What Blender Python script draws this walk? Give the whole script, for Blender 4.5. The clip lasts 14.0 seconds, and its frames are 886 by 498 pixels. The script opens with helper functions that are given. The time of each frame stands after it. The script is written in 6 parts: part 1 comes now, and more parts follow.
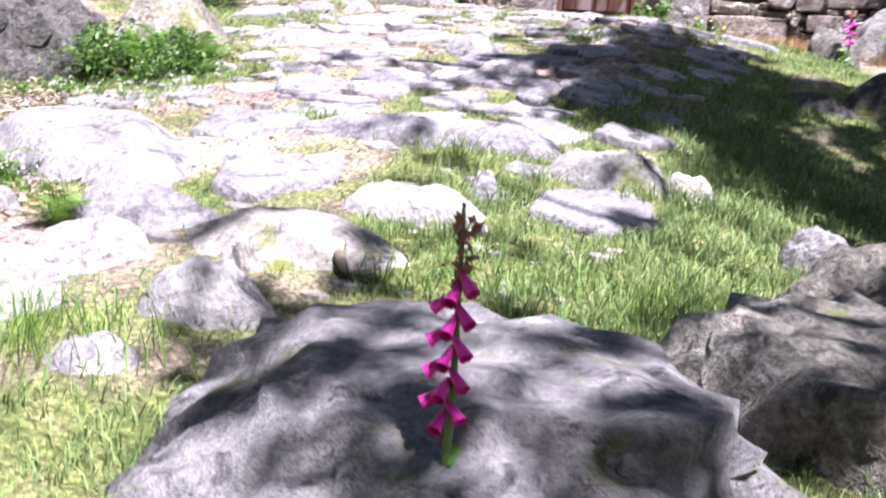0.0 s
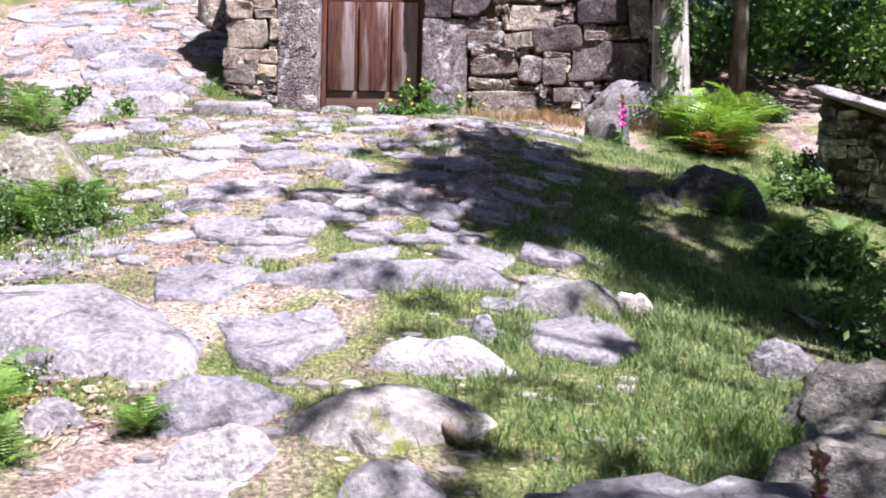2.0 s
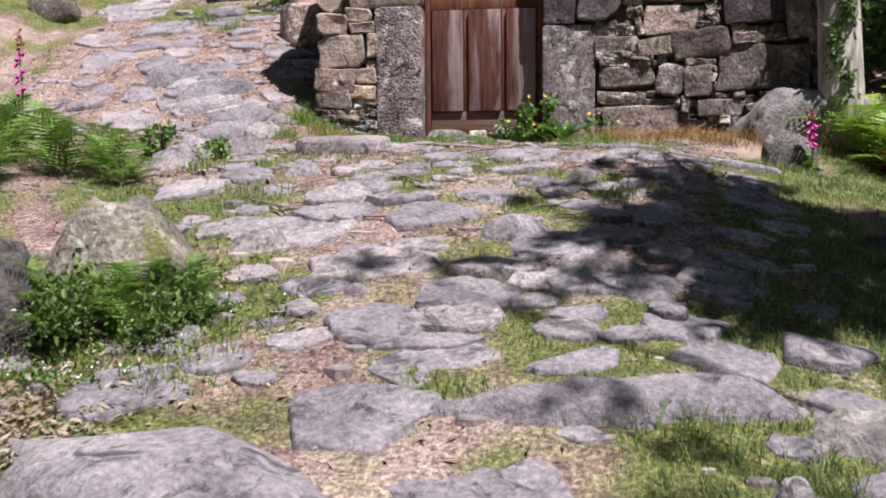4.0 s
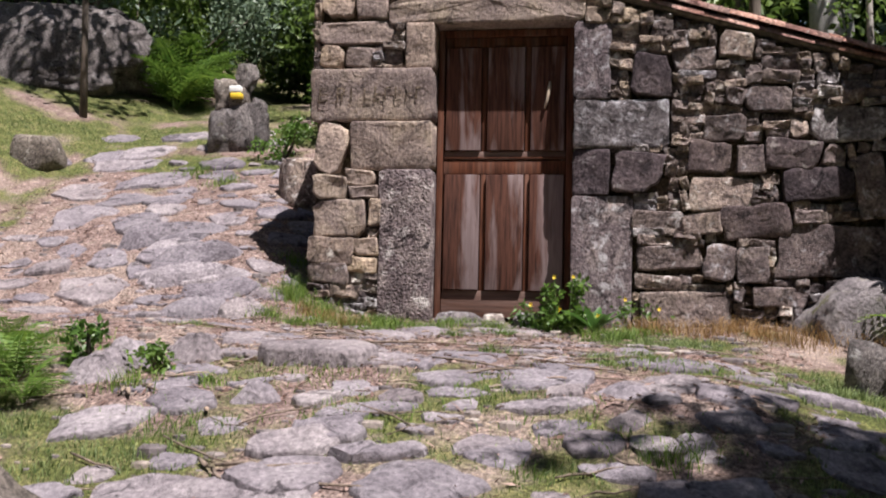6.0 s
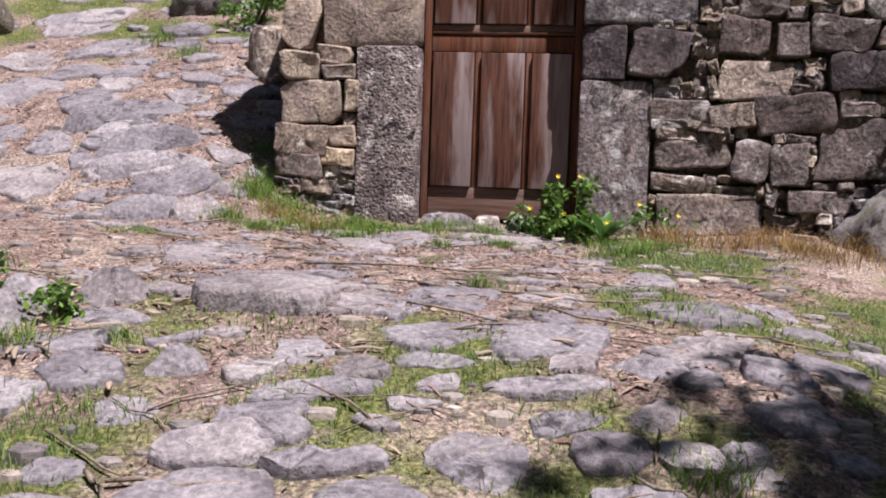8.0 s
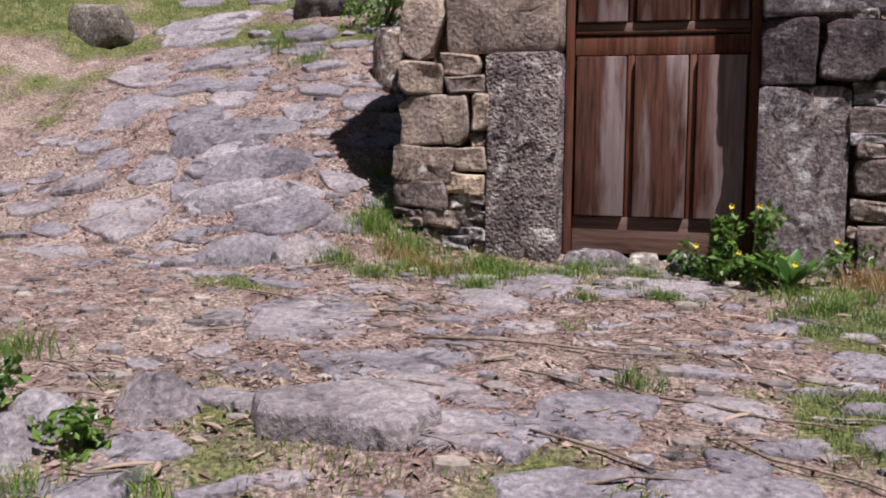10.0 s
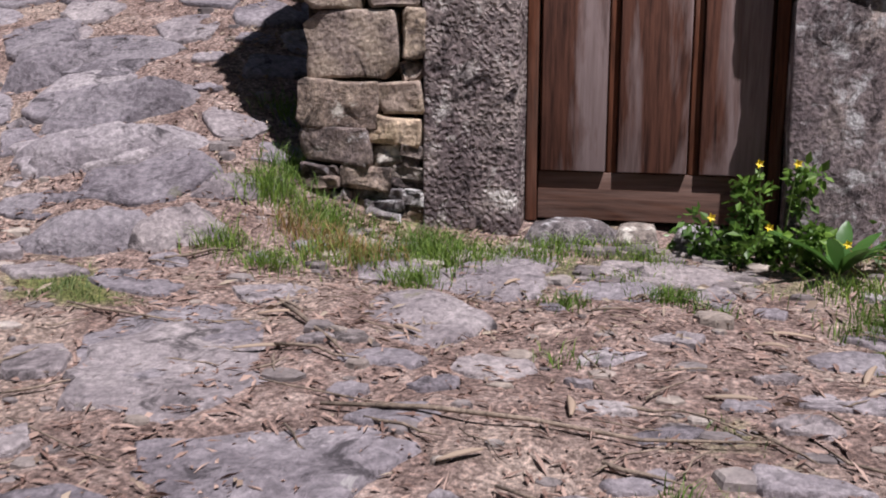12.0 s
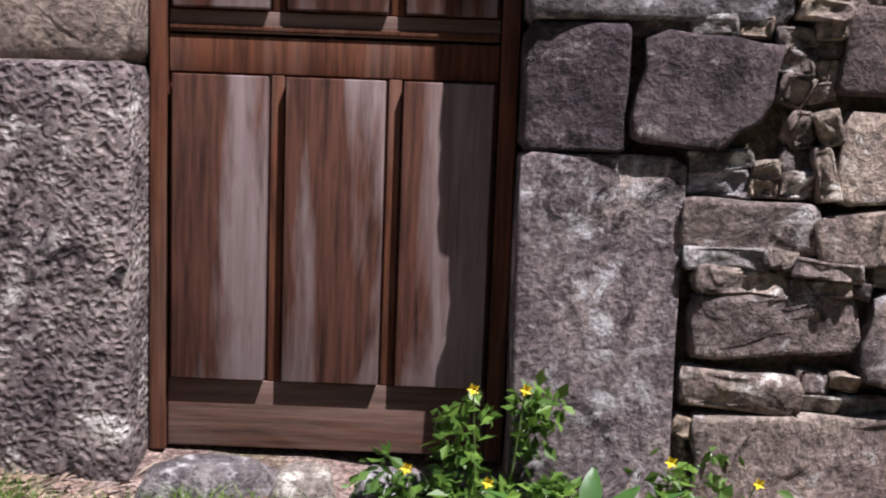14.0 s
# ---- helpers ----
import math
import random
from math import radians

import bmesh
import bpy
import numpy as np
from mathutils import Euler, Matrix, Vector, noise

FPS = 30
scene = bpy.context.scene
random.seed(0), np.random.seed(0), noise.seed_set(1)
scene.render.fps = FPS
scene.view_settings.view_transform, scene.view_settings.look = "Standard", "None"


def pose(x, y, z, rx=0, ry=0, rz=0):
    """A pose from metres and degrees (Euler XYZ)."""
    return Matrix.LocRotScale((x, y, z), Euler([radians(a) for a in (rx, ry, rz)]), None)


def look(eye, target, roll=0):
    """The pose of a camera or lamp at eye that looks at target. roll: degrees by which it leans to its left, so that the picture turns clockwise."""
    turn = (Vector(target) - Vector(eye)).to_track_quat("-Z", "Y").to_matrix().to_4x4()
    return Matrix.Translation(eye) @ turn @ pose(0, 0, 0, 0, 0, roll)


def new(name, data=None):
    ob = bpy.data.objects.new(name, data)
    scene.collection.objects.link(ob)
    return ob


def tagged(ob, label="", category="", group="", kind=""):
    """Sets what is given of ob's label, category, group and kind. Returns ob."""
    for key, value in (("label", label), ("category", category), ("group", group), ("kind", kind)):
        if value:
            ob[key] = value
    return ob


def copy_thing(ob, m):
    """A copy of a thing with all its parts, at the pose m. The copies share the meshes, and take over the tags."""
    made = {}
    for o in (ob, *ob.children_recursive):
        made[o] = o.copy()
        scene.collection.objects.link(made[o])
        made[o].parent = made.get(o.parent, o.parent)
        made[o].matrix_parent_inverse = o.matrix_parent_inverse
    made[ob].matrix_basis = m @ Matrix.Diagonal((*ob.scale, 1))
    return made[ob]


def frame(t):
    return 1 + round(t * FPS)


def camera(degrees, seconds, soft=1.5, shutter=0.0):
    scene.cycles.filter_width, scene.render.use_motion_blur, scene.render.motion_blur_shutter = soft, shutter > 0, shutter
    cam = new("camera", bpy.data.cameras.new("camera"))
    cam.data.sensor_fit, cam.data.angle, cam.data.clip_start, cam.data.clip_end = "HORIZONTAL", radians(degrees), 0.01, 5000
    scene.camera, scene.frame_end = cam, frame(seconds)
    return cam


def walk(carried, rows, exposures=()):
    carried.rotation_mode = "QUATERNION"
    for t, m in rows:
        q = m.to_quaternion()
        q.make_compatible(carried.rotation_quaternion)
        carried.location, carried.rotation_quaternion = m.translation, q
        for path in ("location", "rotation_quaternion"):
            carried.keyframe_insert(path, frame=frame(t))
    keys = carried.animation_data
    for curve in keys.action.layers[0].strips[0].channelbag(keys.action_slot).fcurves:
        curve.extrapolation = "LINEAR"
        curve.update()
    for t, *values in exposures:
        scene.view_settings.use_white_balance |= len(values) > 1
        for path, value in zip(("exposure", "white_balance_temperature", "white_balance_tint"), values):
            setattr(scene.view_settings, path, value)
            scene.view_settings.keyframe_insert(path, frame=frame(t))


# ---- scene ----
# ---------------- camera and walk ----------------
cam = camera(46, 14.0, soft=1.9, shutter=0.2)
PATH = [
    (0, look((3.119, -9.004, -0.827), (1.937, -6.274, -1.216), 6.18)),
    (0.5, look((2.863, -9.302, -0.658), (2.094, -6.413, -0.907), 4.44)),
    (1, look((2.629, -9.515, -0.586), (2.148, -6.565, -0.852), 2.85)),
    (1.5, look((2.362, -9.605, -0.530), (2.058, -6.630, -0.778), 2.30)),
    (2, look((2.075, -9.647, -0.455), (1.811, -6.669, -0.701), 1.52)),
    (2.5, look((1.771, -9.572, -0.406), (1.386, -6.607, -0.648), 0.40)),
    (2.7, look((1.686, -9.541, -0.394), (1.197, -6.591, -0.635), -0.44)),
    (4.8, look((1.414, -7.678, -0.101), (0.993, -4.716, -0.324), -0.42)),
    (5, look((1.421, -7.558, -0.060), (0.945, -4.602, -0.247), -0.18)),
    (5.5, look((1.370, -7.292, -0.017), (0.841, -4.339, -0.035), 0.23)),
    (6, look((1.338, -7.192, 0.096), (0.827, -4.240, 0.255), 1.28)),
    (6.5, look((1.302, -7.011, 0.203), (0.822, -4.063, 0.473), 1.55)),
    (7, look((1.270, -6.770, 0.278), (0.811, -3.808, 0.398), 1.65)),
    (7.5, look((1.229, -6.514, 0.311), (0.780, -3.549, 0.226), 1.96)),
    (8, look((1.241, -6.259, 0.359), (0.747, -3.311, 0.107), 1.94)),
    (8.5, look((1.236, -5.961, 0.414), (0.634, -3.037, 0.115), 1.61)),
    (9, look((1.235, -5.729, 0.491), (0.441, -2.849, 0.215), 1.26)),
    (9.2, look((1.204, -5.648, 0.511), (0.292, -2.801, 0.261), 1.12)),
    (11.3, look((0.918, -4.404, 0.727), (-0.004, -1.608, 0.149), -0.50)),
    (11.5, look((0.817, -4.246, 0.730), (-0.027, -1.432, 0.121), -0.11)),
    (12, look((0.701, -3.933, 0.729), (-0.019, -1.084, 0.129), 0.06)),
    (12.5, look((0.610, -3.573, 0.718), (0.054, -0.669, 0.205), 0.17)),
    (13, look((0.541, -3.214, 0.712), (0.244, -0.253, 0.336), 0.48)),
    (13.5, look((0.617, -2.863, 0.768), (0.514, 0.122, 0.488), 1.08)),
    (14, look((0.813, -2.608, 0.936), (0.794, 0.369, 0.565), 2.15)),
]
EXPOSURES = [(0, 2.34, 5850, 16), (1.0, 2.24, 5750, 16), (2.0, 1.86, 5850, 16), (2.7, 1.56, 5950, 16), (4.8, 0.94, 6500, 14), (6.5, 0.91, 6450, 16), (7.7, 0.97, 6370, 16), (9.0, 0.80, 6300, 17), (12.0, 0.55, 6250, 17), (13.2, 0.57, 6200, 16), (14.0, 0.91, 6150, 16)]
walk(cam, PATH, EXPOSURES)

# ---------------- sun and sky ----------------
SUN_WAY = Vector((0.30, -0.285, 0.91)).normalized()
world = bpy.data.worlds.new("world")
scene.world = world
world.use_nodes = True
wn = world.node_tree
sky = wn.nodes.new("ShaderNodeTexSky")
sky.sky_type = "NISHITA"
sky.sun_disc = False
sky.sun_elevation = math.asin(SUN_WAY.z)
sky.sun_rotation = math.atan2(SUN_WAY.x, SUN_WAY.y)
wn.links.new(sky.outputs[0], wn.nodes["Background"].inputs[0])
wn.nodes["Background"].inputs[1].default_value = 0.029
sun = new("sun", bpy.data.lights.new("sun", "SUN"))
sun.data.energy = 5.0
sun.data.angle = radians(0.5)
sun.data.color = (1.0, 0.965, 0.92)
sun.matrix_world = look(SUN_WAY * 30, (0, 0, 0))


# ---------------- materials ----------------
def mat(name):
    m = bpy.data.materials.new(name)
    m.use_nodes = True
    b = m.node_tree.nodes["Principled BSDF"]
    return m, m.node_tree, b


def node(nt, kind, **kw):
    n = nt.nodes.new(kind)
    for k, v in kw.items():
        n.inputs[k].default_value = v
    return n


def coords(nt, scale=1.0, shift=True):
    """Object-space coordinates, moved by each object's random number."""
    tc = nt.nodes.new("ShaderNodeTexCoord")
    if not shift:
        return tc.outputs["Object"]
    info = nt.nodes.new("ShaderNodeObjectInfo")
    mul = node(nt, "ShaderNodeMath")
    mul.operation = "MULTIPLY"
    mul.inputs[1].default_value = 37.0
    nt.links.new(info.outputs["Random"], mul.inputs[0])
    add = nt.nodes.new("ShaderNodeVectorMath")
    nt.links.new(tc.outputs["Object"], add.inputs[0])
    nt.links.new(mul.outputs[0], add.inputs[1])
    return add.outputs[0]


def noise_tex(nt, vec, scale, detail=4.0, rough=0.6, dist=0.0):
    n = node(nt, "ShaderNodeTexNoise", Scale=scale, Detail=detail, Roughness=rough, Distortion=dist)
    nt.links.new(vec, n.inputs["Vector"])
    return n.outputs["Fac"]


def ramp(nt, fac, stops):
    r = nt.nodes.new("ShaderNodeValToRGB")
    els = r.color_ramp.elements
    while len(els) < len(stops):
        els.new(0.5)
    for e, (p, c) in zip(els, stops):
        e.position = p
        e.color = (*c, 1) if len(c) == 3 else c
    nt.links.new(fac, r.inputs[0])
    return r.outputs["Color"]


def mix(nt, fac, a, b, blend="MIX"):
    m = nt.nodes.new("ShaderNodeMix")
    m.data_type = "RGBA"
    m.blend_type = blend
    for sock, v in ((m.inputs["Factor"], fac), (m.inputs["A"], a), (m.inputs["B"], b)):
        if isinstance(v, (int, float)):
            sock.default_value = v
        elif isinstance(v, tuple):
            sock.default_value = (*v, 1)
        else:
            nt.links.new(v, sock)
    return m.outputs["Result"]


def bump(nt, b, height, strength=0.5, distance=0.02):
    n = node(nt, "ShaderNodeBump", Strength=strength, Distance=distance)
    nt.links.new(height, n.inputs["Height"])
    nt.links.new(n.outputs[0], b.inputs["Normal"])


def rock_material(name, dark, mid, light, lichen=(0.52, 0.52, 0.49), lich_at=0.6, moss=0.0, island=False, bump_d=0.02, grain_k=0.85, pits=0.0, vary=1.0):
    m, nt, b = mat(name)
    v = coords(nt)
    big = noise_tex(nt, v, 3.2, 5, 0.62, 0.4)
    fine = noise_tex(nt, v, 42, 5, 0.7)
    col = ramp(nt, big, [(0.3, dark), (0.5, mid), (0.72, light)])
    grain = ramp(nt, fine, [(0.34, (0.35, 0.34, 0.35)), (0.5, (0.95, 0.94, 0.95)), (0.66, (1.75, 1.72, 1.7))])
    col = mix(nt, grain_k, col, grain, "MULTIPLY")
    spots = noise_tex(nt, v, 9.5, 6, 0.72, 0.6)
    mask = ramp(nt, spots, [(lich_at, (0, 0, 0)), (lich_at + 0.11, (1, 1, 1))])
    col = mix(nt, mask, col, lichen)
    dk = noise_tex(nt, v, 6.0, 6, 0.75, 1.0)
    dmask = ramp(nt, dk, [(0.36, (1, 1, 1)), (0.46, (0, 0, 0))])
    col = mix(nt, dmask, col, tuple(c * 0.45 for c in dark))
    if moss:
        geo = nt.nodes.new("ShaderNodeNewGeometry")
        mm = ramp(nt, noise_tex(nt, v, 5.0, 4, 0.6), [(1 - moss - 0.08, (0, 0, 0)), (1 - moss + 0.04, (1, 1, 1))])
        col = mix(nt, mm, col, (0.11, 0.12, 0.03))
    pit_h = None
    if pits:
        vo = nt.nodes.new("ShaderNodeTexVoronoi")
        vo.inputs["Scale"].default_value = 46
        vv = node(nt, "ShaderNodeVectorMath")
        vv.operation = "ADD"
        nt.links.new(v, vv.inputs[0])
        wob = nt.nodes.new("ShaderNodeTexNoise")
        wob.inputs["Scale"].default_value = 20
        nt.links.new(v, wob.inputs["Vector"])
        ws = node(nt, "ShaderNodeVectorMath")
        ws.operation = "SCALE"
        ws.inputs["Scale"].default_value = 0.04
        nt.links.new(wob.outputs["Color"], ws.inputs[0])
        nt.links.new(ws.outputs[0], vv.inputs[1])
        nt.links.new(vv.outputs[0], vo.inputs["Vector"])
        pit_h = ramp(nt, vo.outputs["Distance"], [(0.12, (0, 0, 0)), (0.6, (1, 1, 1))])
        col = mix(nt, pits, col, ramp(nt, vo.outputs["Distance"], [(0.1, (0.5, 0.45, 0.46)), (0.55, (1.35, 1.32, 1.3))]), "MULTIPLY")
    info = nt.nodes.new("ShaderNodeObjectInfo")
    rnd = info.outputs["Random"]
    if island:
        rnd = nt.nodes.new("ShaderNodeNewGeometry").outputs["Random Per Island"]
    tone = ramp(nt, rnd, [(0.0, (0.55, 0.52, 0.53)), (0.35, (0.8, 0.76, 0.77)), (0.6, (1.05, 1.0, 0.96)), (0.85, (1.2, 1.1, 0.95)), (1.0, (1.4, 1.34, 1.26))])
    col = mix(nt, vary, col, tone, "MULTIPLY")
    nt.links.new(col, b.inputs["Base Color"])
    b.inputs["Roughness"].default_value = 0.9
    b.inputs["Specular IOR Level"].default_value = 0.25
    h = node(nt, "ShaderNodeMath")
    h.operation = "ADD"
    nt.links.new(fine, h.inputs[0])
    nt.links.new(noise_tex(nt, v, 13, 6, 0.7), h.inputs[1])
    out = h.outputs[0]
    if pit_h:
        out = mix(nt, min(0.65, 1.3 * pits), out, pit_h)
    bump(nt, b, out, 1.0, bump_d)
    return m


GRANITE = rock_material("granite", (0.128, 0.113, 0.129), (0.222, 0.202, 0.223), (0.305, 0.283, 0.3), (0.41, 0.4, 0.39), lich_at=0.64, moss=0.2, bump_d=0.014, grain_k=0.6, vary=0.5)
BOULDER = rock_material("boulder granite", (0.11, 0.102, 0.112), (0.20, 0.188, 0.2), (0.30, 0.288, 0.29), (0.40, 0.39, 0.38), lich_at=0.6, moss=0.33, bump_d=0.012, grain_k=0.5)
CHIPS = rock_material("stone chips", (0.12, 0.105, 0.105), (0.22, 0.20, 0.20), (0.34, 0.315, 0.30), (0.42, 0.40, 0.38), 0.6, island=True, bump_d=0.006, grain_k=0.4)
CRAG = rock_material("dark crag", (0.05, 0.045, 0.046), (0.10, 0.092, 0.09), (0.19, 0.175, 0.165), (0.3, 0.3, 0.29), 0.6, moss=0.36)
WALLSTONE = rock_material("wall stone", (0.085, 0.07, 0.07), (0.2, 0.165, 0.158), (0.37, 0.32, 0.28), (0.6, 0.6, 0.62), 0.56, bump_d=0.018, grain_k=0.9)
QUOIN = rock_material("dressed quoin stone", (0.17, 0.138, 0.13), (0.32, 0.268, 0.24), (0.45, 0.385, 0.30), (0.54, 0.51, 0.46), 0.64, bump_d=0.012, grain_k=0.6, pits=0.15)
LICHENED = rock_material("lichened stone", (0.10, 0.09, 0.095), (0.2, 0.185, 0.19), (0.34, 0.33, 0.33), (0.62, 0.63, 0.66), 0.52)
OUTCROP = rock_material("lichened outcrop", (0.085, 0.078, 0.078), (0.155, 0.145, 0.14), (0.25, 0.235, 0.225), (0.36, 0.37, 0.37), 0.57, moss=0.3)
JAMB = rock_material("dark jamb stone", (0.07, 0.054, 0.06), (0.158, 0.131, 0.137), (0.3, 0.255, 0.235), (0.42, 0.41, 0.43), 0.54, bump_d=0.013, grain_k=0.95, pits=0.12, vary=0.4)
PECKED = rock_material("pecked jamb stone", (0.065, 0.05, 0.054), (0.16, 0.13, 0.132), (0.34, 0.295, 0.275), (0.56, 0.53, 0.51), 0.55, bump_d=0.018, grain_k=0.95, pits=0.42, vary=0.2)
FILLSTONE = rock_material("small wall stones", (0.085, 0.07, 0.068), (0.205, 0.172, 0.155), (0.38, 0.33, 0.275), (0.6, 0.6, 0.6), 0.57, island=True)
VIOLET = rock_material("dark violet stone", (0.05, 0.039, 0.045), (0.10, 0.08, 0.087), (0.18, 0.15, 0.15), (0.42, 0.4, 0.4), 0.6, bump_d=0.016, grain_k=0.8)
JOINT = rock_material("earth mortar", (0.045, 0.036, 0.03), (0.10, 0.08, 0.064), (0.18, 0.15, 0.115), (0.26, 0.23, 0.18), 0.64)
HUTSTONE = rock_material("dark hut stone", (0.06, 0.053, 0.056), (0.17, 0.155, 0.155), (0.4, 0.375, 0.36), (0.72, 0.71, 0.69), 0.48, island=True)


def ground_material():
    m, nt, b = mat("earth and turf")
    v = coords(nt, shift=False)
    at = nt.nodes.new("ShaderNodeAttribute")
    at.attribute_name = "turf"
    big = noise_tex(nt, v, 1.1, 5, 0.6)
    med = noise_tex(nt, v, 9, 6, 0.7)
    fine = noise_tex(nt, v, 60, 5, 0.75)
    earth = ramp(nt, med, [(0.3, (0.105, 0.07, 0.062)), (0.5, (0.225, 0.163, 0.146)), (0.68, (0.36, 0.285, 0.258))])
    speck = ramp(nt, fine, [(0.4, (0.4, 0.36, 0.35)), (0.53, (1, 1, 1)), (0.66, (2.1, 1.95, 1.85))])
    earth = mix(nt, 1.0, earth, speck, "MULTIPLY")
    pale = ramp(nt, big, [(0.5, (0, 0, 0)), (0.68, (1, 1, 1))])
    earth = mix(nt, pale, earth, mix(nt, 1.0, (0.34, 0.275, 0.235), speck, "MULTIPLY"))
    turf = ramp(nt, med, [(0.3, (0.045, 0.06, 0.018)), (0.5, (0.11, 0.125, 0.04)), (0.7, (0.2, 0.18, 0.09))])
    turf = mix(nt, 1.0, turf, speck, "MULTIPLY")
    edge = node(nt, "ShaderNodeMath")
    edge.operation = "MULTIPLY_ADD"
    edge.inputs[1].default_value = 0.7
    edge.inputs[2].default_value = -0.35
    nt.links.new(med, edge.inputs[0])
    s = node(nt, "ShaderNodeMath")
    s.operation = "ADD"
    nt.links.new(at.outputs["Fac"], s.inputs[0])
    nt.links.new(edge.outputs[0], s.inputs[1])
    f = ramp(nt, s.outputs[0], [(0.35, (0, 0, 0)), (0.6, (1, 1, 1))])
    nt.links.new(mix(nt, f, earth, turf), b.inputs["Base Color"])
    b.inputs["Roughness"].default_value = 0.95
    b.inputs["Specular IOR Level"].default_value = 0.2
    h = node(nt, "ShaderNodeMath")
    h.operation = "ADD"
    nt.links.new(med, h.inputs[0])
    nt.links.new(fine, h.inputs[1])
    bump(nt, b, h.outputs[0], 0.8, 0.02)
    return m


EARTH = ground_material()


def leafy(name, a, c, rough=0.6, trans=0.35):
    m, nt, b = mat(name)
    geo = nt.nodes.new("ShaderNodeNewGeometry")
    col = ramp(nt, geo.outputs["Random Per Island"], [(0.0, a), (0.55, tuple((p + q) / 2 for p, q in zip(a, c))), (1.0, c)])
    info = nt.nodes.new("ShaderNodeObjectInfo")
    tone = ramp(nt, info.outputs["Random"], [(0.0, (0.8, 0.85, 0.8)), (1.0, (1.15, 1.1, 1.0))])
    col = mix(nt, 1.0, col, tone, "MULTIPLY")
    nt.links.new(col, b.inputs["Base Color"])
    b.inputs["Roughness"].default_value = rough
    tr = nt.nodes.new("ShaderNodeBsdfTranslucent")
    nt.links.new(col, tr.inputs[0])
    ms = nt.nodes.new("ShaderNodeMixShader")
    ms.inputs[0].default_value = trans
    nt.links.new(b.outputs[0], ms.inputs[1])
    nt.links.new(tr.outputs[0], ms.inputs[2])
    nt.links.new(ms.outputs[0], nt.nodes["Material Output"].inputs["Surface"])
    return m


GRASS = leafy("grass", (0.068, 0.118, 0.036), (0.27, 0.33, 0.14))
FRESHGRASS = leafy("fresh grass", (0.06, 0.125, 0.02), (0.21, 0.31, 0.06))
DRYGRASS = leafy("dry grass", (0.24, 0.13, 0.05), (0.42, 0.28, 0.13))
PALELITTER = leafy("pale straw", (0.19, 0.12, 0.095), (0.46, 0.365, 0.305), 0.8, 0.15)
LITTER = leafy("dry leaves", (0.14, 0.075, 0.064), (0.42, 0.29, 0.262), 0.8, 0.1)
FERN = leafy("fern green", (0.06, 0.13, 0.02), (0.17, 0.27, 0.05))
BRIGHTFERN = leafy("bright fern", (0.10, 0.21, 0.02), (0.27, 0.38, 0.045))
DEADFERN = leafy("dead fern", (0.3, 0.08, 0.03), (0.48, 0.19, 0.07))
LEAF = leafy("tree leaves", (0.06, 0.11, 0.025), (0.2, 0.29, 0.07), 0.45, 0.45)
DARKLEAF = leafy("shrub leaves", (0.045, 0.09, 0.025), (0.14, 0.22, 0.055), 0.4, 0.35)
HERB = leafy("herb leaves", (0.05, 0.11, 0.02), (0.14, 0.25, 0.045), 0.4)
DOCKLEAF = leafy("dock leaves", (0.05, 0.13, 0.03), (0.09, 0.2, 0.045), 0.45, 0.3)
BLUELEAF = leafy("eucalyptus leaves", (0.08, 0.13, 0.09), (0.24, 0.31, 0.22), 0.45, 0.35)


def plain(name, colour, rough=0.6, scale=30, vary=0.35, metal=0.0):
    m, nt, b = mat(name)
    v = coords(nt)
    n = noise_tex(nt, v, scale, 5, 0.65)
    lo = tuple(c * (1 - vary) for c in colour)
    hi = tuple(min(1, c * (1 + vary)) for c in colour)
    nt.links.new(ramp(nt, n, [(0.3, lo), (0.7, hi)]), b.inputs["Base Color"])
    b.inputs["Roughness"].default_value = rough
    b.inputs["Metallic"].default_value = metal
    bump(nt, b, n, 0.3, 0.004)
    return m


def bark_material(name, dark, light, stretch=0.15, scale=14):
    m, nt, b = mat(name)
    v = coords(nt)
    mp = nt.nodes.new("ShaderNodeMapping")
    mp.inputs["Scale"].default_value = (1, 1, stretch)
    nt.links.new(v, mp.inputs["Vector"])
    n = noise_tex(nt, mp.outputs[0], scale, 6, 0.7, 0.5)
    n2 = noise_tex(nt, v, 3, 4, 0.6)
    col = ramp(nt, n, [(0.35, dark), (0.62, light)])
    col = mix(nt, 0.6, col, ramp(nt, n2, [(0.35, (0.5, 0.48, 0.45)), (0.65, (1.2, 1.2, 1.2))]), "MULTIPLY")
    nt.links.new(col, b.inputs["Base Color"])
    b.inputs["Roughness"].default_value = 0.9
    bump(nt, b, n, 0.7, 0.02)
    return m


PALEBARK = bark_material("pale bark", (0.13, 0.11, 0.095), (0.5, 0.46, 0.42))
DARKBARK = bark_material("dark bark", (0.05, 0.04, 0.032), (0.19, 0.15, 0.12))
SMOOTHBARK = bark_material("smooth pale bark", (0.34, 0.33, 0.32), (0.55, 0.54, 0.52), 0.08, 5)
TWIG = bark_material("twig bark", (0.10, 0.075, 0.06), (0.30, 0.23, 0.18), 0.4, 30)
STEM = plain("green stem", (0.12, 0.18, 0.05), 0.5)
MAGENTA = plain("magenta petal", (0.62, 0.02, 0.33), 0.45, 40, 0.25)
YELLOW = plain("yellow petal", (0.85, 0.62, 0.02), 0.5, 40, 0.15)
RUST = plain("withered bells", (0.32, 0.12, 0.12), 0.7)
IRON = plain("rusty iron", (0.10, 0.075, 0.06), 0.6, 60, 0.5, 0.5)
PALEWOOD = plain("bare handle wood", (0.42, 0.34, 0.26), 0.6)
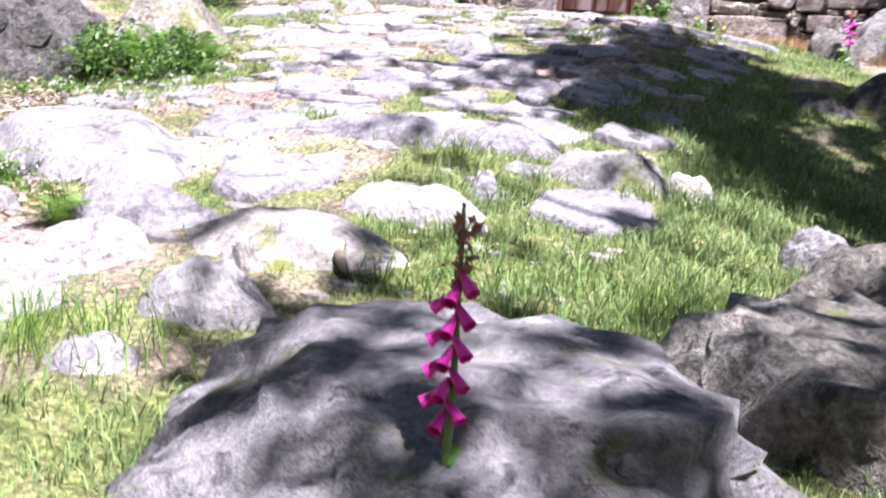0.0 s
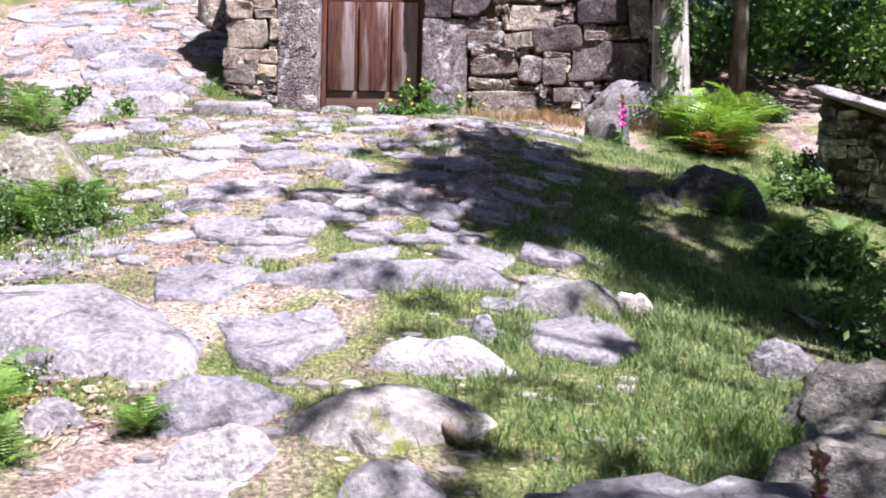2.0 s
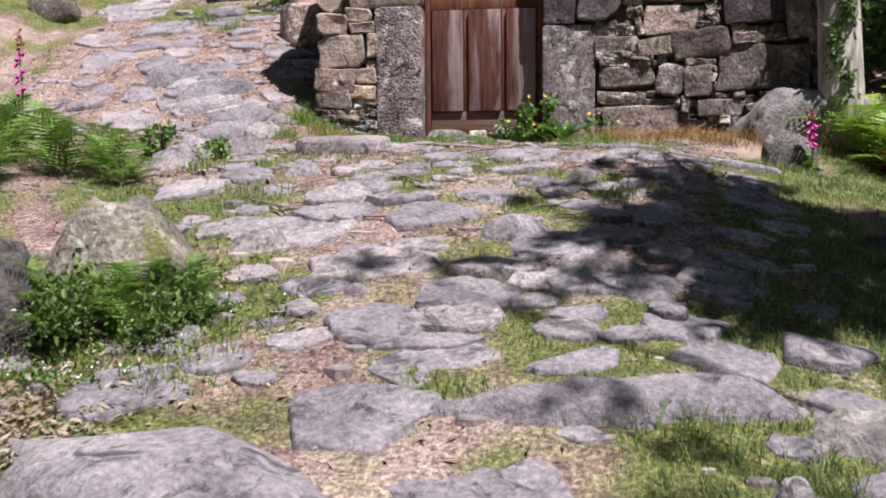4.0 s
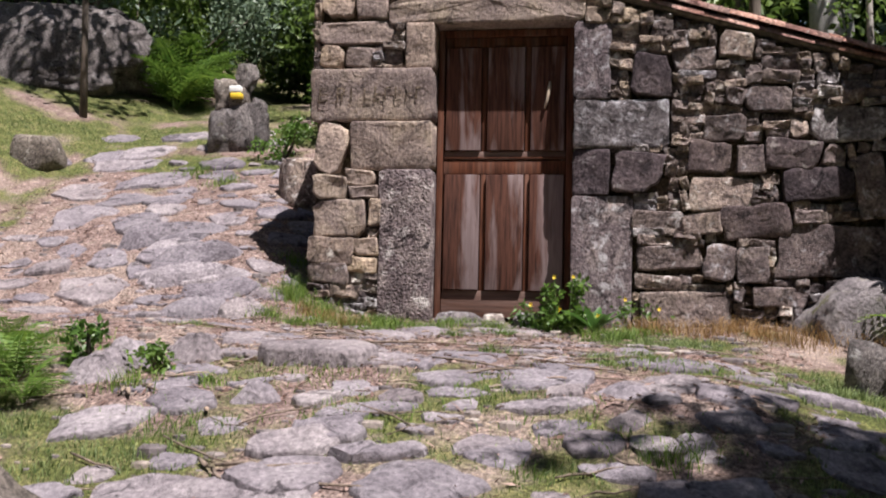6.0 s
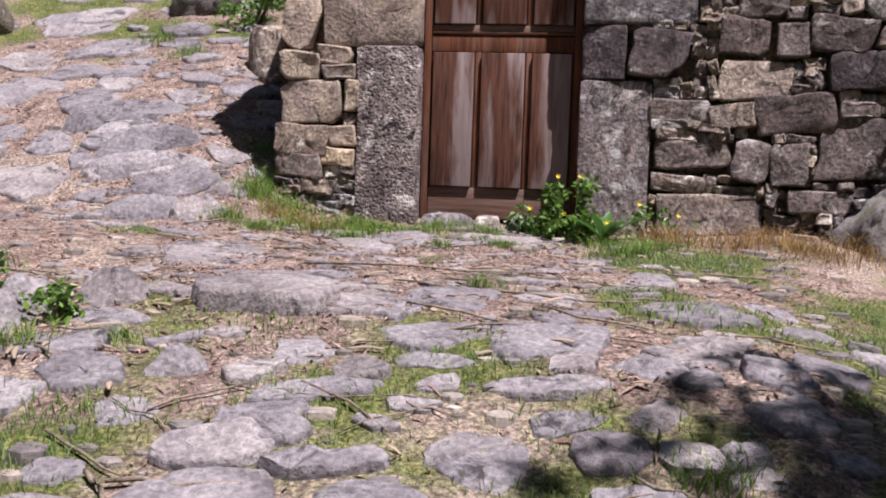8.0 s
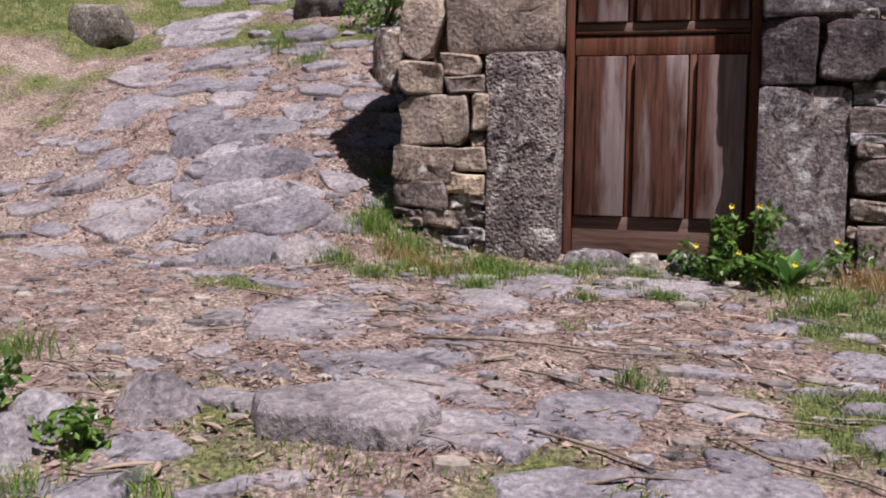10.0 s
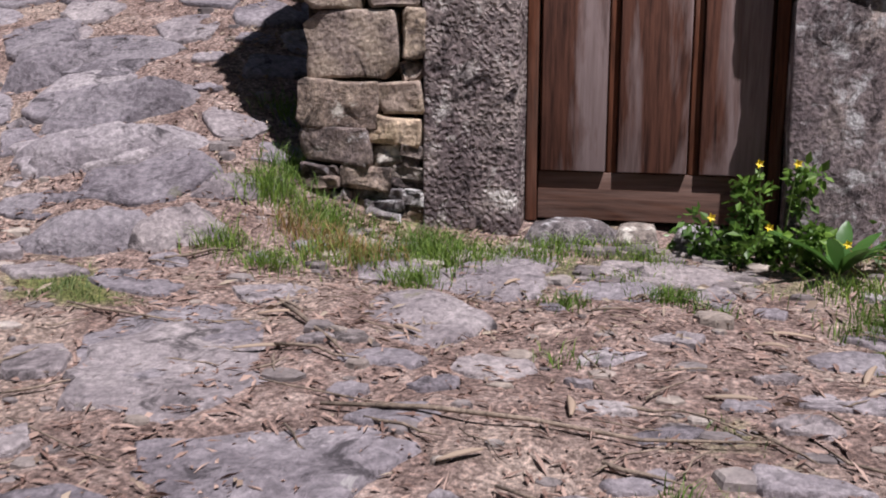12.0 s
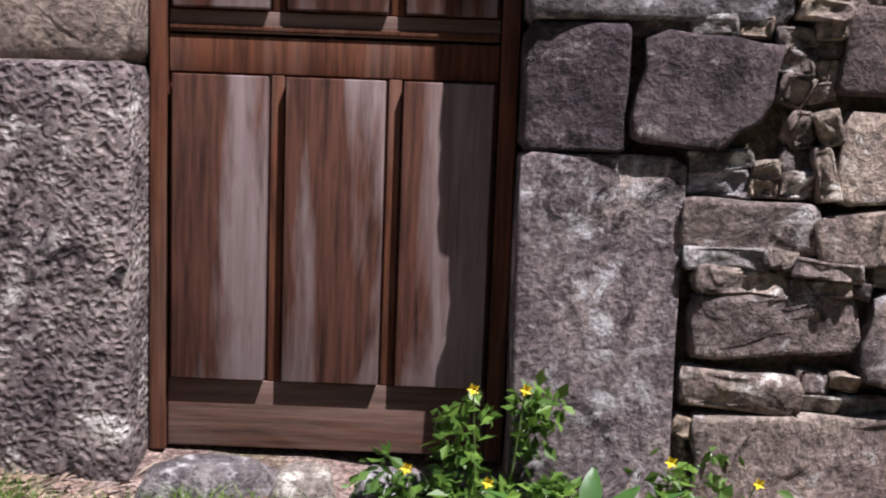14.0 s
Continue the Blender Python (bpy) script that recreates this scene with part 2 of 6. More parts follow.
TILE = rock_material("clay tile", (0.26, 0.13, 0.105), (0.40, 0.235, 0.195), (0.50, 0.37, 0.32), (0.56, 0.53, 0.5), 0.62)
SLATE = rock_material("roof slab", (0.24, 0.2, 0.2), (0.42, 0.38, 0.38), (0.6, 0.57, 0.56), (0.7, 0.68, 0.66), 0.55)
PAINTW = plain("white trail paint", (0.8, 0.8, 0.76), 0.6, 25, 0.1)
PAINTY = plain("yellow trail paint", (0.82, 0.58, 0.04), 0.6, 25, 0.12)


def wood_material(name, dark, mid, bleached, bleach=0.5, edge_wear=False, across=False):
    m, nt, b = mat(name)
    v = coords(nt)
    mp = nt.nodes.new("ShaderNodeMapping")
    mp.inputs["Scale"].default_value = (0.06, 1, 1) if across else (1, 1, 0.06)
    nt.links.new(v, mp.inputs["Vector"])
    g1 = noise_tex(nt, mp.outputs[0], 55, 5, 0.65)
    mp2 = nt.nodes.new("ShaderNodeMapping")
    mp2.inputs["Scale"].default_value = (0.12, 1, 1) if across else (1, 1, 0.12)
    nt.links.new(v, mp2.inputs["Vector"])
    w = noise_tex(nt, mp2.outputs[0], 7.5, 5, 0.6, 0.7)
    col = ramp(nt, g1, [(0.3, dark), (0.6, mid)])
    if edge_wear:
        gen = nt.nodes.new("ShaderNodeTexCoord")
        sep = nt.nodes.new("ShaderNodeSeparateXYZ")
        nt.links.new(gen.outputs["Generated"], sep.inputs[0])
        w = ramp(nt, w, [(0.28, (0, 0, 0)), (0.72, (1, 1, 1))])
        side = ramp(nt, sep.outputs[0], [(0.55, (0, 0, 0)), (0.7, (0.3, 0.3, 0.3)), (1.0, (0.24, 0.24, 0.24))])
        low = ramp(nt, sep.outputs[2], [(0.0, (0.22, 0.22, 0.22)), (0.18, (0, 0, 0))])
        w = mix(nt, 1.0, mix(nt, 1.0, w, side, "ADD"), low, "ADD")
    bm_ = ramp(nt, w, [(bleach - 0.12, (0, 0, 0)), (bleach + 0.26, (1, 1, 1))])
    col = mix(nt, bm_, col, mix(nt, 0.7, bleached, ramp(nt, g1, [(0.3, (0.65, 0.62, 0.6)), (0.65, (1.1, 1.1, 1.1))]), "MULTIPLY"))
    info = nt.nodes.new("ShaderNodeObjectInfo")
    tone = ramp(nt, info.outputs["Random"], [(0.0, (0.8, 0.8, 0.8)), (1.0, (1.15, 1.12, 1.1))])
    nt.links.new(mix(nt, 1.0, col, tone, "MULTIPLY"), b.inputs["Base Color"])
    b.inputs["Roughness"].default_value = 0.78
    b.inputs["Specular IOR Level"].default_value = 0.2
    bump(nt, b, g1, 0.5, 0.003)
    return m


WOOD = wood_material("brown door frame wood", (0.034, 0.013, 0.008), (0.135, 0.05, 0.027), (0.19, 0.13, 0.11), 0.6)
RAILWOOD = wood_material("bleached rail wood", (0.045, 0.022, 0.016), (0.15, 0.073, 0.05), (0.27, 0.2, 0.18), 0.52, across=True)
PANELWOOD = wood_material("weathered panel wood", (0.026, 0.011, 0.009), (0.118, 0.05, 0.034), (0.25, 0.19, 0.19), 0.74, True)


# ---------------- helpers ----------------
def link(name, bm, material, parent=None, smooth=True):
    me = bpy.data.meshes.new(name)
    bm.to_mesh(me)
    bm.free()
    me.materials.append(material)
    if smooth:
        me.polygons.foreach_set("use_smooth", [True] * len(me.polygons))
    ob = new(name, me)
    if parent:
        ob.parent = parent
    return ob


def part(name, bm, material, parent, label=""):
    ob = link(name, bm, material, parent)
    return tagged(ob, label) if label else ob


def raw(name, verts, faces, material, parent=None, smooth=False):
    me = bpy.data.meshes.new(name)
    me.from_pydata(verts, [], faces)
    me.materials.append(material)
    if smooth:
        me.polygons.foreach_set("use_smooth", [True] * len(me.polygons))
    ob = new(name, me)
    if parent:
        ob.parent = parent
    return ob


def box_bm(x0, x1, y0, y1, z0, z1, bevel=0.0, seg=2):
    bm = bmesh.new()
    bmesh.ops.create_cube(bm, size=1)
    for v in bm.verts:
        v.co = Vector(((x0 + x1) / 2 + v.co.x * (x1 - x0), (y0 + y1) / 2 + v.co.y * (y1 - y0), (z0 + z1) / 2 + v.co.z * (z1 - z0)))
    if bevel:
        bmesh.ops.bevel(bm, geom=bm.edges[:], offset=bevel, segments=seg, affect="EDGES", profile=0.6)
    return bm


def tube(points, radii, sides=8, name="tube"):
    """Vertices and faces of a bent, tapered tube."""
    verts, faces = [], []
    for i, p in enumerate(points):
        p = Vector(p)
        a = Vector(points[max(i - 1, 0)])
        c = Vector(points[min(i + 1, len(points) - 1)])
        d = (c - a).normalized()
        u = d.orthogonal().normalized()
        if abs(d.z) > 0.5:
            u = (Vector((1, 0, 0)) - d * d.x).normalized()
        w = d.cross(u)
        for k in range(sides):
            t = 2 * math.pi * k / sides
            verts.append(p + (u * math.cos(t) + w * math.sin(t)) * radii[i])
    for i in range(len(points) - 1):
        for k in range(sides):
            a, b2 = i * sides + k, i * sides + (k + 1) % sides
            faces.append((a, b2, b2 + sides, a + sides))
    faces.append(tuple(range(sides))[::-1])
    n = len(points) - 1
    faces.append(tuple(n * sides + k for k in range(sides)))
    return verts, faces


# ---------------- ground ----------------
def sm(y, ys, zs):
    return sum(np.interp(np.asarray(y) + k, ys, zs) for k in (-0.4, -0.2, 0.0, 0.2, 0.4)) / 5


def height(x, y):
    """The lie of the land, without its small bumps."""
    x = np.asarray(x, float)
    y = np.asarray(y, float)
    m = sm(y, (-40, -12, -9, -7.5, -6.5, -5.5, -4.2, -3, -1.5, -0.3, 0.6, 2, 4, 7, 14, 60), (-7, -2.12, -1.69, -1.41, -1.22, -0.95, -0.52, -0.17, -0.13, -0.10, 0.1, 0.5, 1.2, 2, 3.2, 12))
    left = 1 / (1 + np.exp(np.clip((x + 0.9) * 4, -40, 40)))
    climb = np.interp(y, (-3, -1.6, -0.6, 0.3, 1, 3, 6, 12), (0, 0.03, 0.12, 0.42, 0.62, 1.0, 1.35, 1.6)) - np.interp(y, (-3, -0.3, 0.6, 2, 4, 7, 14), (0, 0, 0.03, 0.12, 0.3, 0.5, 0.6))
    right = np.clip(x - 1.7, 0, 3.0) * 0.2 * np.clip((-0.2 - y) / 1.2, 0, 1) * np.clip((y + 6.5) / 2.0, 0.15, 1)
    bank = np.clip(-1.2 - x, 0, 4) * 0.30 * np.clip((-2.6 - y) / 1.5, 0, 1) + np.clip(-4.2 - x, 0, 6) * 0.35
    sill = 0.04 * np.clip((x + 0.06) / 0.1, 0, 1) * np.clip((1.04 - x) / 0.1, 0, 1) * np.clip((y + 0.14) / 0.14, 0, 1)
    return m + left * climb - right + bank - sill


def bumps(x, y):
    p = Vector((x, y, 0))
    return 0.035 * noise.noise(p * 1.7) + 0.016 * noise.noise(p * 5.3) + 0.007 * noise.noise(p * 17.0)


def ground_z(x, y):
    return float(height(x, y)) + bumps(x, y)


def turf(x, y):
    """How grassy the ground is, 0 to 1."""
    p = Vector((x * 0.9, y * 0.9, 3.1))
    n = noise.noise(p * 1.6) * 0.55 + noise.noise(p * 4.7) * 0.3
    zone = 0.47
    if y > -2.6:
        zone = 0.08
    if y < -5.4:
        zone = 0.55
    if -5.0 < y < -2.6 and x < 0.2:
        zone = 0.46 if y < -4.0 else 0.36
    if y < -4.5 and x < 0.45:
        zone = 0.66
    if x > 1.9 and y < -2.5:
        zone = 0.85 if x > 2.3 and y < -4.4 else 0.68
    if x > 1.2 and -2.6 <= y < 0:
        zone = 0.5
    if y > -0.45 and -0.95 < x < 3.2:
        zone = 0.2 if x < 1.0 else 0.36
    if x < -1.0 and y > -1.2:
        zone = 0.12
    if y > 2.3 or x < -3.7 and y > 0.8:
        zone = 0.6 if y > 3.2 or x < -4.3 else 0.45
    if y > 6:
        zone = 0.5
    return min(1.0, max(0.0, zone + n))


def axis_steps(lo, hi, step, far):
    c = list(np.arange(lo, hi + 1e-6, step))
    out, d, p = [], step, hi
    while p < far:
        d *= 1.35
        p += d
        out.append(p)
    neg, d, p = [], step, lo
    while p > -far:
        d *= 1.35
        p -= d
        neg.append(p)
    return neg[::-1] + c + out


def build_ground():
    xs, ys = axis_steps(-4.6, 4.6, 0.07, 260), axis_steps(-10.5, 4.6, 0.07, 260)
    hz = height(*np.meshgrid(xs, ys))
    verts = [(x, y, float(hz[j, i]) + bumps(x, y)) for j, y in enumerate(ys) for i, x in enumerate(xs)]
    nx = len(xs)
    faces = [(j * nx + i, j * nx + i + 1, (j + 1) * nx + i + 1, (j + 1) * nx + i) for j in range(len(ys) - 1) for i in range(nx - 1)]
    ob = raw("ground", verts, faces, EARTH, smooth=True)
    a = ob.data.attributes.new("turf", "FLOAT", "POINT")
    a.data.foreach_set("value", [turf(v[0], v[1]) for v in verts])
    return tagged(ob, "trodden earth and patchy grass of a sloping mountain track", "ground", kind="structure")


GROUND = build_ground()


# ---------------- the stone house ----------------
HOUSE_L, HOUSE_R, DOOR_W, DOOR_H = -0.88, 3.3, 0.98, 2.085


def roof_z(x):
    return min(2.70, 2.66 - 0.288 * x)


def prism(bm, outline, y0, y1):
    """A solid with the outline (x, z) between y0 and y1."""
    a = [bm.verts.new((x, y0, z)) for x, z in outline]
    b = [bm.verts.new((x, y1, z)) for x, z in outline]
    bm.faces.new(a)
    bm.faces.new(b[::-1])
    n = len(outline)
    for i in range(n):
        bm.faces.new((a[i], b[i], b[(i + 1) % n], a[(i + 1) % n]))


def build_wall():
    bm = bmesh.new()
    top = lambda x: roof_z(x) - 0.06
    prism(bm, [(HOUSE_L + 0.02, -0.6), (-0.03, -0.6), (-0.03, top(-0.03)), (HOUSE_L + 0.02, top(HOUSE_L))], 0.06, 0.5)
    prism(bm, [(DOOR_W + 0.02, -0.6), (HOUSE_R - 0.02, -0.6), (HOUSE_R - 0.02, top(HOUSE_R)), (DOOR_W + 0.02, top(DOOR_W + 0.02))], 0.06, 0.5)
    prism(bm, [(-0.03, DOOR_H + 0.05), (DOOR_W + 0.02, DOOR_H + 0.05), (DOOR_W + 0.02, top(DOOR_W + 0.02)), (-0.03, top(-0.03))], 0.06, 0.5)
    bmesh.ops.recalc_face_normals(bm, faces=bm.faces)
    w = link("wall_front", bm, JOINT, smooth=False)
    tagged(w, "dry rubble front wall of a small old stone mill", "wall", kind="structure")
    for nm, x0, x1, y0, y1, zt in (("wall_left", HOUSE_L + 0.02, HOUSE_L + 0.5, 0.5, 3.6, 2.63), ("wall_right", HOUSE_R - 0.5, HOUSE_R - 0.02, 0.5, 3.6, 1.64), ("wall_back", HOUSE_L + 0.02, HOUSE_R - 0.02, 3.6, 4.0, 1.66)):
        o = link(nm, box_bm(x0, x1, y0, y1, -0.6, zt), WALLSTONE, smooth=False)
        tagged(o, "plain rough stone side wall of the mill", "wall", kind="structure")
    o = link("floor", box_bm(HOUSE_L + 0.5, HOUSE_R - 0.5, 0.5, 3.6, -0.3, -0.02), JOINT, smooth=False)
    tagged(o, "beaten earth floor inside the mill", "floor", kind="structure")
    return w


WALL = build_wall()
rng = random.Random(5)
TAKEN = []


def stone_mesh(x0, x1, z0, z1, proud, depth, rough=1.0, sharp=False):
    """One wall stone: a broken-edged outline with cut corners, chipped at the face, set into the wall."""
    w, h = x1 - x0, z1 - z0
    m = min(w, h)
    cut = [min(0.07, rng.uniform(0.03, 0.1) * m) if sharp else rng.uniform(0.02, 0.34) ** 1.3 * m for _ in range(8)]
    sk = [0.0 if sharp else rng.uniform(-0.08, 0.2) * m for _ in range(8)]
    pts = [(x0 + cut[0] + sk[0], z0 + sk[1] * 0.4), (x1 - cut[1] - sk[2], z0 + sk[3] * 0.4), (x1 - sk[2] * 0.6, z0 + cut[2] + sk[3] * 0.6), (x1 - sk[4] * 0.6, z1 - cut[3] - sk[5] * 0.6), (x1 - cut[4] - sk[4], z1 - sk[5] * 0.4), (x0 + cut[5] + sk[6], z1 - sk[7] * 0.4), (x0 + sk[6] * 0.6, z1 - cut[6] - sk[7] * 0.6), (x0 + sk[0] * 0.6, z0 + cut[7] + sk[1] * 0.6)]
    ring = []
    for k in range(8):
        a, b = pts[k], pts[(k + 1) % 8]
        ln = math.hypot(b[0] - a[0], b[1] - a[1])
        steps = max(1, min(4, int(ln / 0.06)))
        for q in range(steps):
            t = q / steps
            j = rng.uniform(0, 0.012 if sharp else 0.10 * m) * rough
            px, pz = a[0] + (b[0] - a[0]) * t, a[1] + (b[1] - a[1]) * t
            dx, dz = (x0 + x1) / 2 - px, (z0 + z1) / 2 - pz
            r = math.hypot(dx, dz) + 1e-6
            ring.append((px + dx / r * j, pz + dz / r * j))
    n = len(ring)
    cx, cz = sum(p[0] for p in ring) / n, sum(p[1] for p in ring) / n
    turn = 0.0 if sharp else rng.uniform(-0.5, 0.5) * min(1.0, 0.45 * h / w) * rough
    ct, sn = math.cos(turn), math.sin(turn)
    ring = [(cx + (px - cx) * ct - (pz - cz) * sn, cz + (px - cx) * sn + (pz - cz) * ct) for px, pz in ring]
    verts, faces = [], []
    tilt_x, tilt_z = rng.uniform(-0.10, 0.10) * rough, rng.uniform(-0.14, 0.10) * rough
    e1 = min(0.007, 0.07 * m)
    off = rng.uniform(0, 90)
    rings = ((1.0, depth), (1.0, 0.02 - proud), (1.0, 0.004 - proud), (0.93, -proud), (0.78, -proud), (0.5, -proud), (0.22, -proud))
    for lay, (k, yy) in enumerate(rings):
        for px, pz in ring:
            kx, kz = k, k
            if lay == 2:
                kx, kz = max(0.3, 1 - 0.5 * e1 / w), max(0.3, 1 - 0.5 * e1 / h)
            ux, uz = (px - cx) * kx, (pz - cz) * kz
            if lay == 3:
                lim = 1.6 * e1
                ux = math.copysign(max(abs(px - cx) - lim, abs(ux) * 0.6), ux)
                uz = math.copysign(max(abs(pz - cz) - lim, abs(uz) * 0.6), uz)
            y = yy
            if lay > 0:
                y += tilt_x * ux + tilt_z * uz
            if lay > 1:
                q = Vector((cx + ux, off, cz + uz))
                y += rough * (0.016 * noise.noise(q * 8) + 0.012 * noise.noise(q * 19) + 0.008 * noise.noise(q * 41))
            verts.append((cx + ux, y, cz + uz))
    q = Vector((cx, off, cz))
    verts.append((cx, -proud + rough * (0.016 * noise.noise(q * 8) + 0.012 * noise.noise(q * 19)), cz))
    last = len(rings) - 1
    for lay in range(last):
        for k in range(n):
            a, b = lay * n + k, lay * n + (k + 1) % n
            faces.append((a, b, b + n, a + n))
    for k in range(n):
        faces.append((last * n + k, last * n + (k + 1) % n, (last + 1) * n))
    return verts, faces


def block(x0, x1, z0, z1, material=None, proud=None, sharp=False):
    """A stone of the front wall that can be told apart from its neighbours."""
    jamb = abs(x1) < 0.06 or abs(x0 - DOOR_W) < 0.05
    if abs(x1) < 0.06:
        x1 = 0.0
    if abs(x0 - DOOR_W) < 0.05:
        x0 = DOOR_W
    big = (x1 - x0) * (z1 - z0) > 0.07 or jamb
    p = rng.uniform(0.0, 0.025) if proud is None else proud
    v, f = stone_mesh(x0 - 0.012 * (not jamb), x1 + 0.012 * (not jamb), z0 - 0.01, z1 + 0.01, p, 0.3 if jamb else 0.09, 0.8, sharp or jamb)
    TAKEN.append((x0, x1, z0, z1))
    return raw("stone", v, f, material or WALLSTONE, WALL, smooth=True)


# dressed stones round the doorway and at the corner
block(-0.85, -0.55, 2.48, 2.59, QUOIN)
block(-0.54, -0.26, 2.44, 2.57, QUOIN)
block(-0.84, -0.60, 2.13, 2.44, QUOIN)
block(-0.59, -0.36, 2.13, 2.31, QUOIN)
block(-0.84, -0.29, 1.95, 2.12, QUOIN)
block(-0.84, -0.66, 1.78, 1.94, QUOIN)
block(-0.64, -0.45, 1.78, 1.93, QUOIN)
block(-0.90, 0.03, 1.40, 1.76, QUOIN, proud=0.02)
block(-0.60, 0.01, 1.05, 1.38, QUOIN)
block(-0.85, -0.61, 1.01, 1.38, QUOIN)
block(-0.62, -0.42, 0.93, 1.04, QUOIN)
block(-0.87, -0.62, 0.83, 1.00, QUOIN)
block(-0.86, -0.47, 0.56, 0.83, QUOIN)
block(-0.88, -0.56, 0.37, 0.55)
block(-0.88, -0.59, 0.23, 0.37)
block(-0.56, -0.38, 0.43, 0.55, QUOIN)
block(-0.59, -0.39, 0.31, 0.42, QUOIN)
block(-0.59, -0.39, 0.84, 0.92, QUOIN)
block(-0.45, -0.36, 0.65, 0.83, QUOIN)
block(-0.38, 0.04, -0.08, 1.04, PECKED)
block(-0.21, 0.00, 1.77, 2.09, QUOIN)
block(0.99, 1.24, 1.53, 2.07, JAMB)
block(1.02, 1.64, 1.20, 1.52, LICHENED)
block(0.99, 1.24, 0.87, 1.18, VIOLET)
block(1.25, 1.60, 0.87, 1.17, VIOLET)
block(0.98, 1.40, -0.1, 0.86, JAMB)
block(2.57, 3.04, 1.23, 1.47, LICHENED)
block(2.27, 2.62, 1.04, 1.25, VIOLET)
block(2.36, 2.83, 0.84, 1.05, VIOLET)
block(2.85, 3.03, 0.72, 1.16)
block(1.77, 2.18, 0.76, 0.98)
block(1.98, 2.43, 0.58, 0.82, VIOLET)
block(2.34, 3.03, 0.30, 0.70)
block(1.40, 1.74, 0.63, 0.765)
block(1.42, 1.86, 0.36, 0.53)
block(1.86, 2.08, 0.29, 0.54)
block(2.09, 2.29, 0.28, 0.52)
block(1.42, 1.72, 0.23, 0.32)
block(2.20, 2.55, 0.13, 0.26)
block(1.45, 2.06, -0.03, 0.22)
block(1.73, 1.98, 0.61, 0.74)
block(1.96, 2.20, 1.81, 1.98)
block(1.39, 1.65, 1.55, 1.85, VIOLET)
block(1.87, 2.13, 1.24, 1.41)
block(1.75, 2.06, 1.02, 1.24, VIOLET)
block(2.09, 2.27, 1.02, 1.21)
block(1.65, 1.94, 1.72, 1.87)
block(2.13, 2.45, 1.43, 1.62)
block(2.45, 2.66, 0.69, 0.77)


def build_lintel():
    v, f = stone_mesh(-0.34, 1.06, DOOR_H, 2.41, 0.02, 0.3, 0.5, True)
    v = [(x, y, z - max(0, z - 2.2) * 0.9 * abs((x - 0.36) / 0.7) ** 2) for x, y, z in v]
    TAKEN.append((-0.34, 1.06, DOOR_H, 2.40))
    tagged(raw("lintel_stone", v, f, QUOIN, WALL), "large rough lintel stone over the doorway")


build_lintel()


def fill_wall():
    """Packs the rest of the wall with small flat stones, laid by hand."""
    cell = 0.022
    nx, nz = int((HOUSE_R - HOUSE_L) / cell), int(3.0 / cell)
    used = np.zeros((nx, nz), bool)
    base = -0.22

    def mark(x0, x1, z0, z1):
        i0, i1 = max(0, int((x0 - HOUSE_L) / cell + 0.5)), min(nx, int((x1 - HOUSE_L) / cell + 0.5))
        j0, j1 = max(0, int((z0 - base) / cell + 0.5)), min(nz, int((z1 - base) / cell + 0.5))
        used[i0:i1, j0:j1] = True

    for t in TAKEN:
        mark(*t)
    mark(0, DOOR_W, base, DOOR_H)
    n_parts, verts, faces = 0, [], []
    for j in range(nz):
        for i in range(nx):
            if used[i, j]:
                continue
            x, z = HOUSE_L + i * cell, base + j * cell
            if z > roof_z(x) - 0.10:
                continue
            ww = rng.choice((3, 4, 5, 6, 7, 9, 11))
            hh = rng.choice((2, 2, 2, 3, 3, 4))
            if rng.random() < 0.12:
                ww, hh = ww + 3, hh + 3
            a = 0
            while a < ww and i + a < nx and not used[i + a, j]:
                a += 1
            b = 0
            while b < hh and j + b < nz and not used[i:i + a, j + b].any():
                b += 1
            used[i:i + a, j:j + b] = True
            x1, z1 = x + a * cell, min(z + b * cell, roof_z(x + a * cell) - 0.07)
            if a < 2 or z1 - z < 0.03:
                continue
            v, f = stone_mesh(x - 0.009, x1 + 0.009, z - 0.008, z1 + 0.008, rng.uniform(-0.025, 0.03), 0.09, 1.3)
            if n_parts < 235 and (x1 - x) * (z1 - z) > 0.004:
                raw("stone", v, f, WALLSTONE if rng.random() < 0.8 else LICHENED, WALL, smooth=True)
                n_parts += 1
            else:
                o = len(verts)
                verts += v
                faces += [tuple(o + k for k in q) for q in f]
    s = raw("small_stones", verts, faces, FILLSTONE, WALL, smooth=True)
    tagged(s, "small flat packing stones between the larger ones", kind="stuff")


fill_wall()


def build_carving():
    """The letters cut into the dressed quoin."""
    v, f = [], []

    def bar(x, z, w, h):
        o = len(v)
        for dx, dz in ((0, 0), (w, 0), (w, h), (0, h)):
            v.append((x + dx, -0.0265, z + dz))
        f.append((o, o + 1, o + 2, o + 3))

    for i, (x, kind) in enumerate(((-0.83, "E"), (-0.70, "R"), (-0.60, "I"))):
        z, h, t = 1.53, 0.10, 0.014
        bar(x, z, t, h)
        if kind == "E":
            for k in (0, 0.5, 1):
                bar(x + t, z + k * (h - t), 0.05, t)
        if kind == "R":
            bar(x + t, z + h - t, 0.035, t)
            bar(x + t, z + 0.45 * h, 0.035, t)
            bar(x + 0.045, z + 0.5 * h, t, 0.4 * h)
            bar(x + 0.03, z, t, 0.45 * h)
    for k in range(6):
        bar(-0.50 + k * 0.075, 1.53 + 0.01 * (k % 2), 0.012, 0.095)
        bar(-0.49 + k * 0.075, 1.53 + 0.045 * (k % 3), 0.04, 0.012)
    ob = raw("carved_letters", v, f, JOINT, WALL)
    tagged(ob, "worn letters cut into the dressed stone")


build_carving()


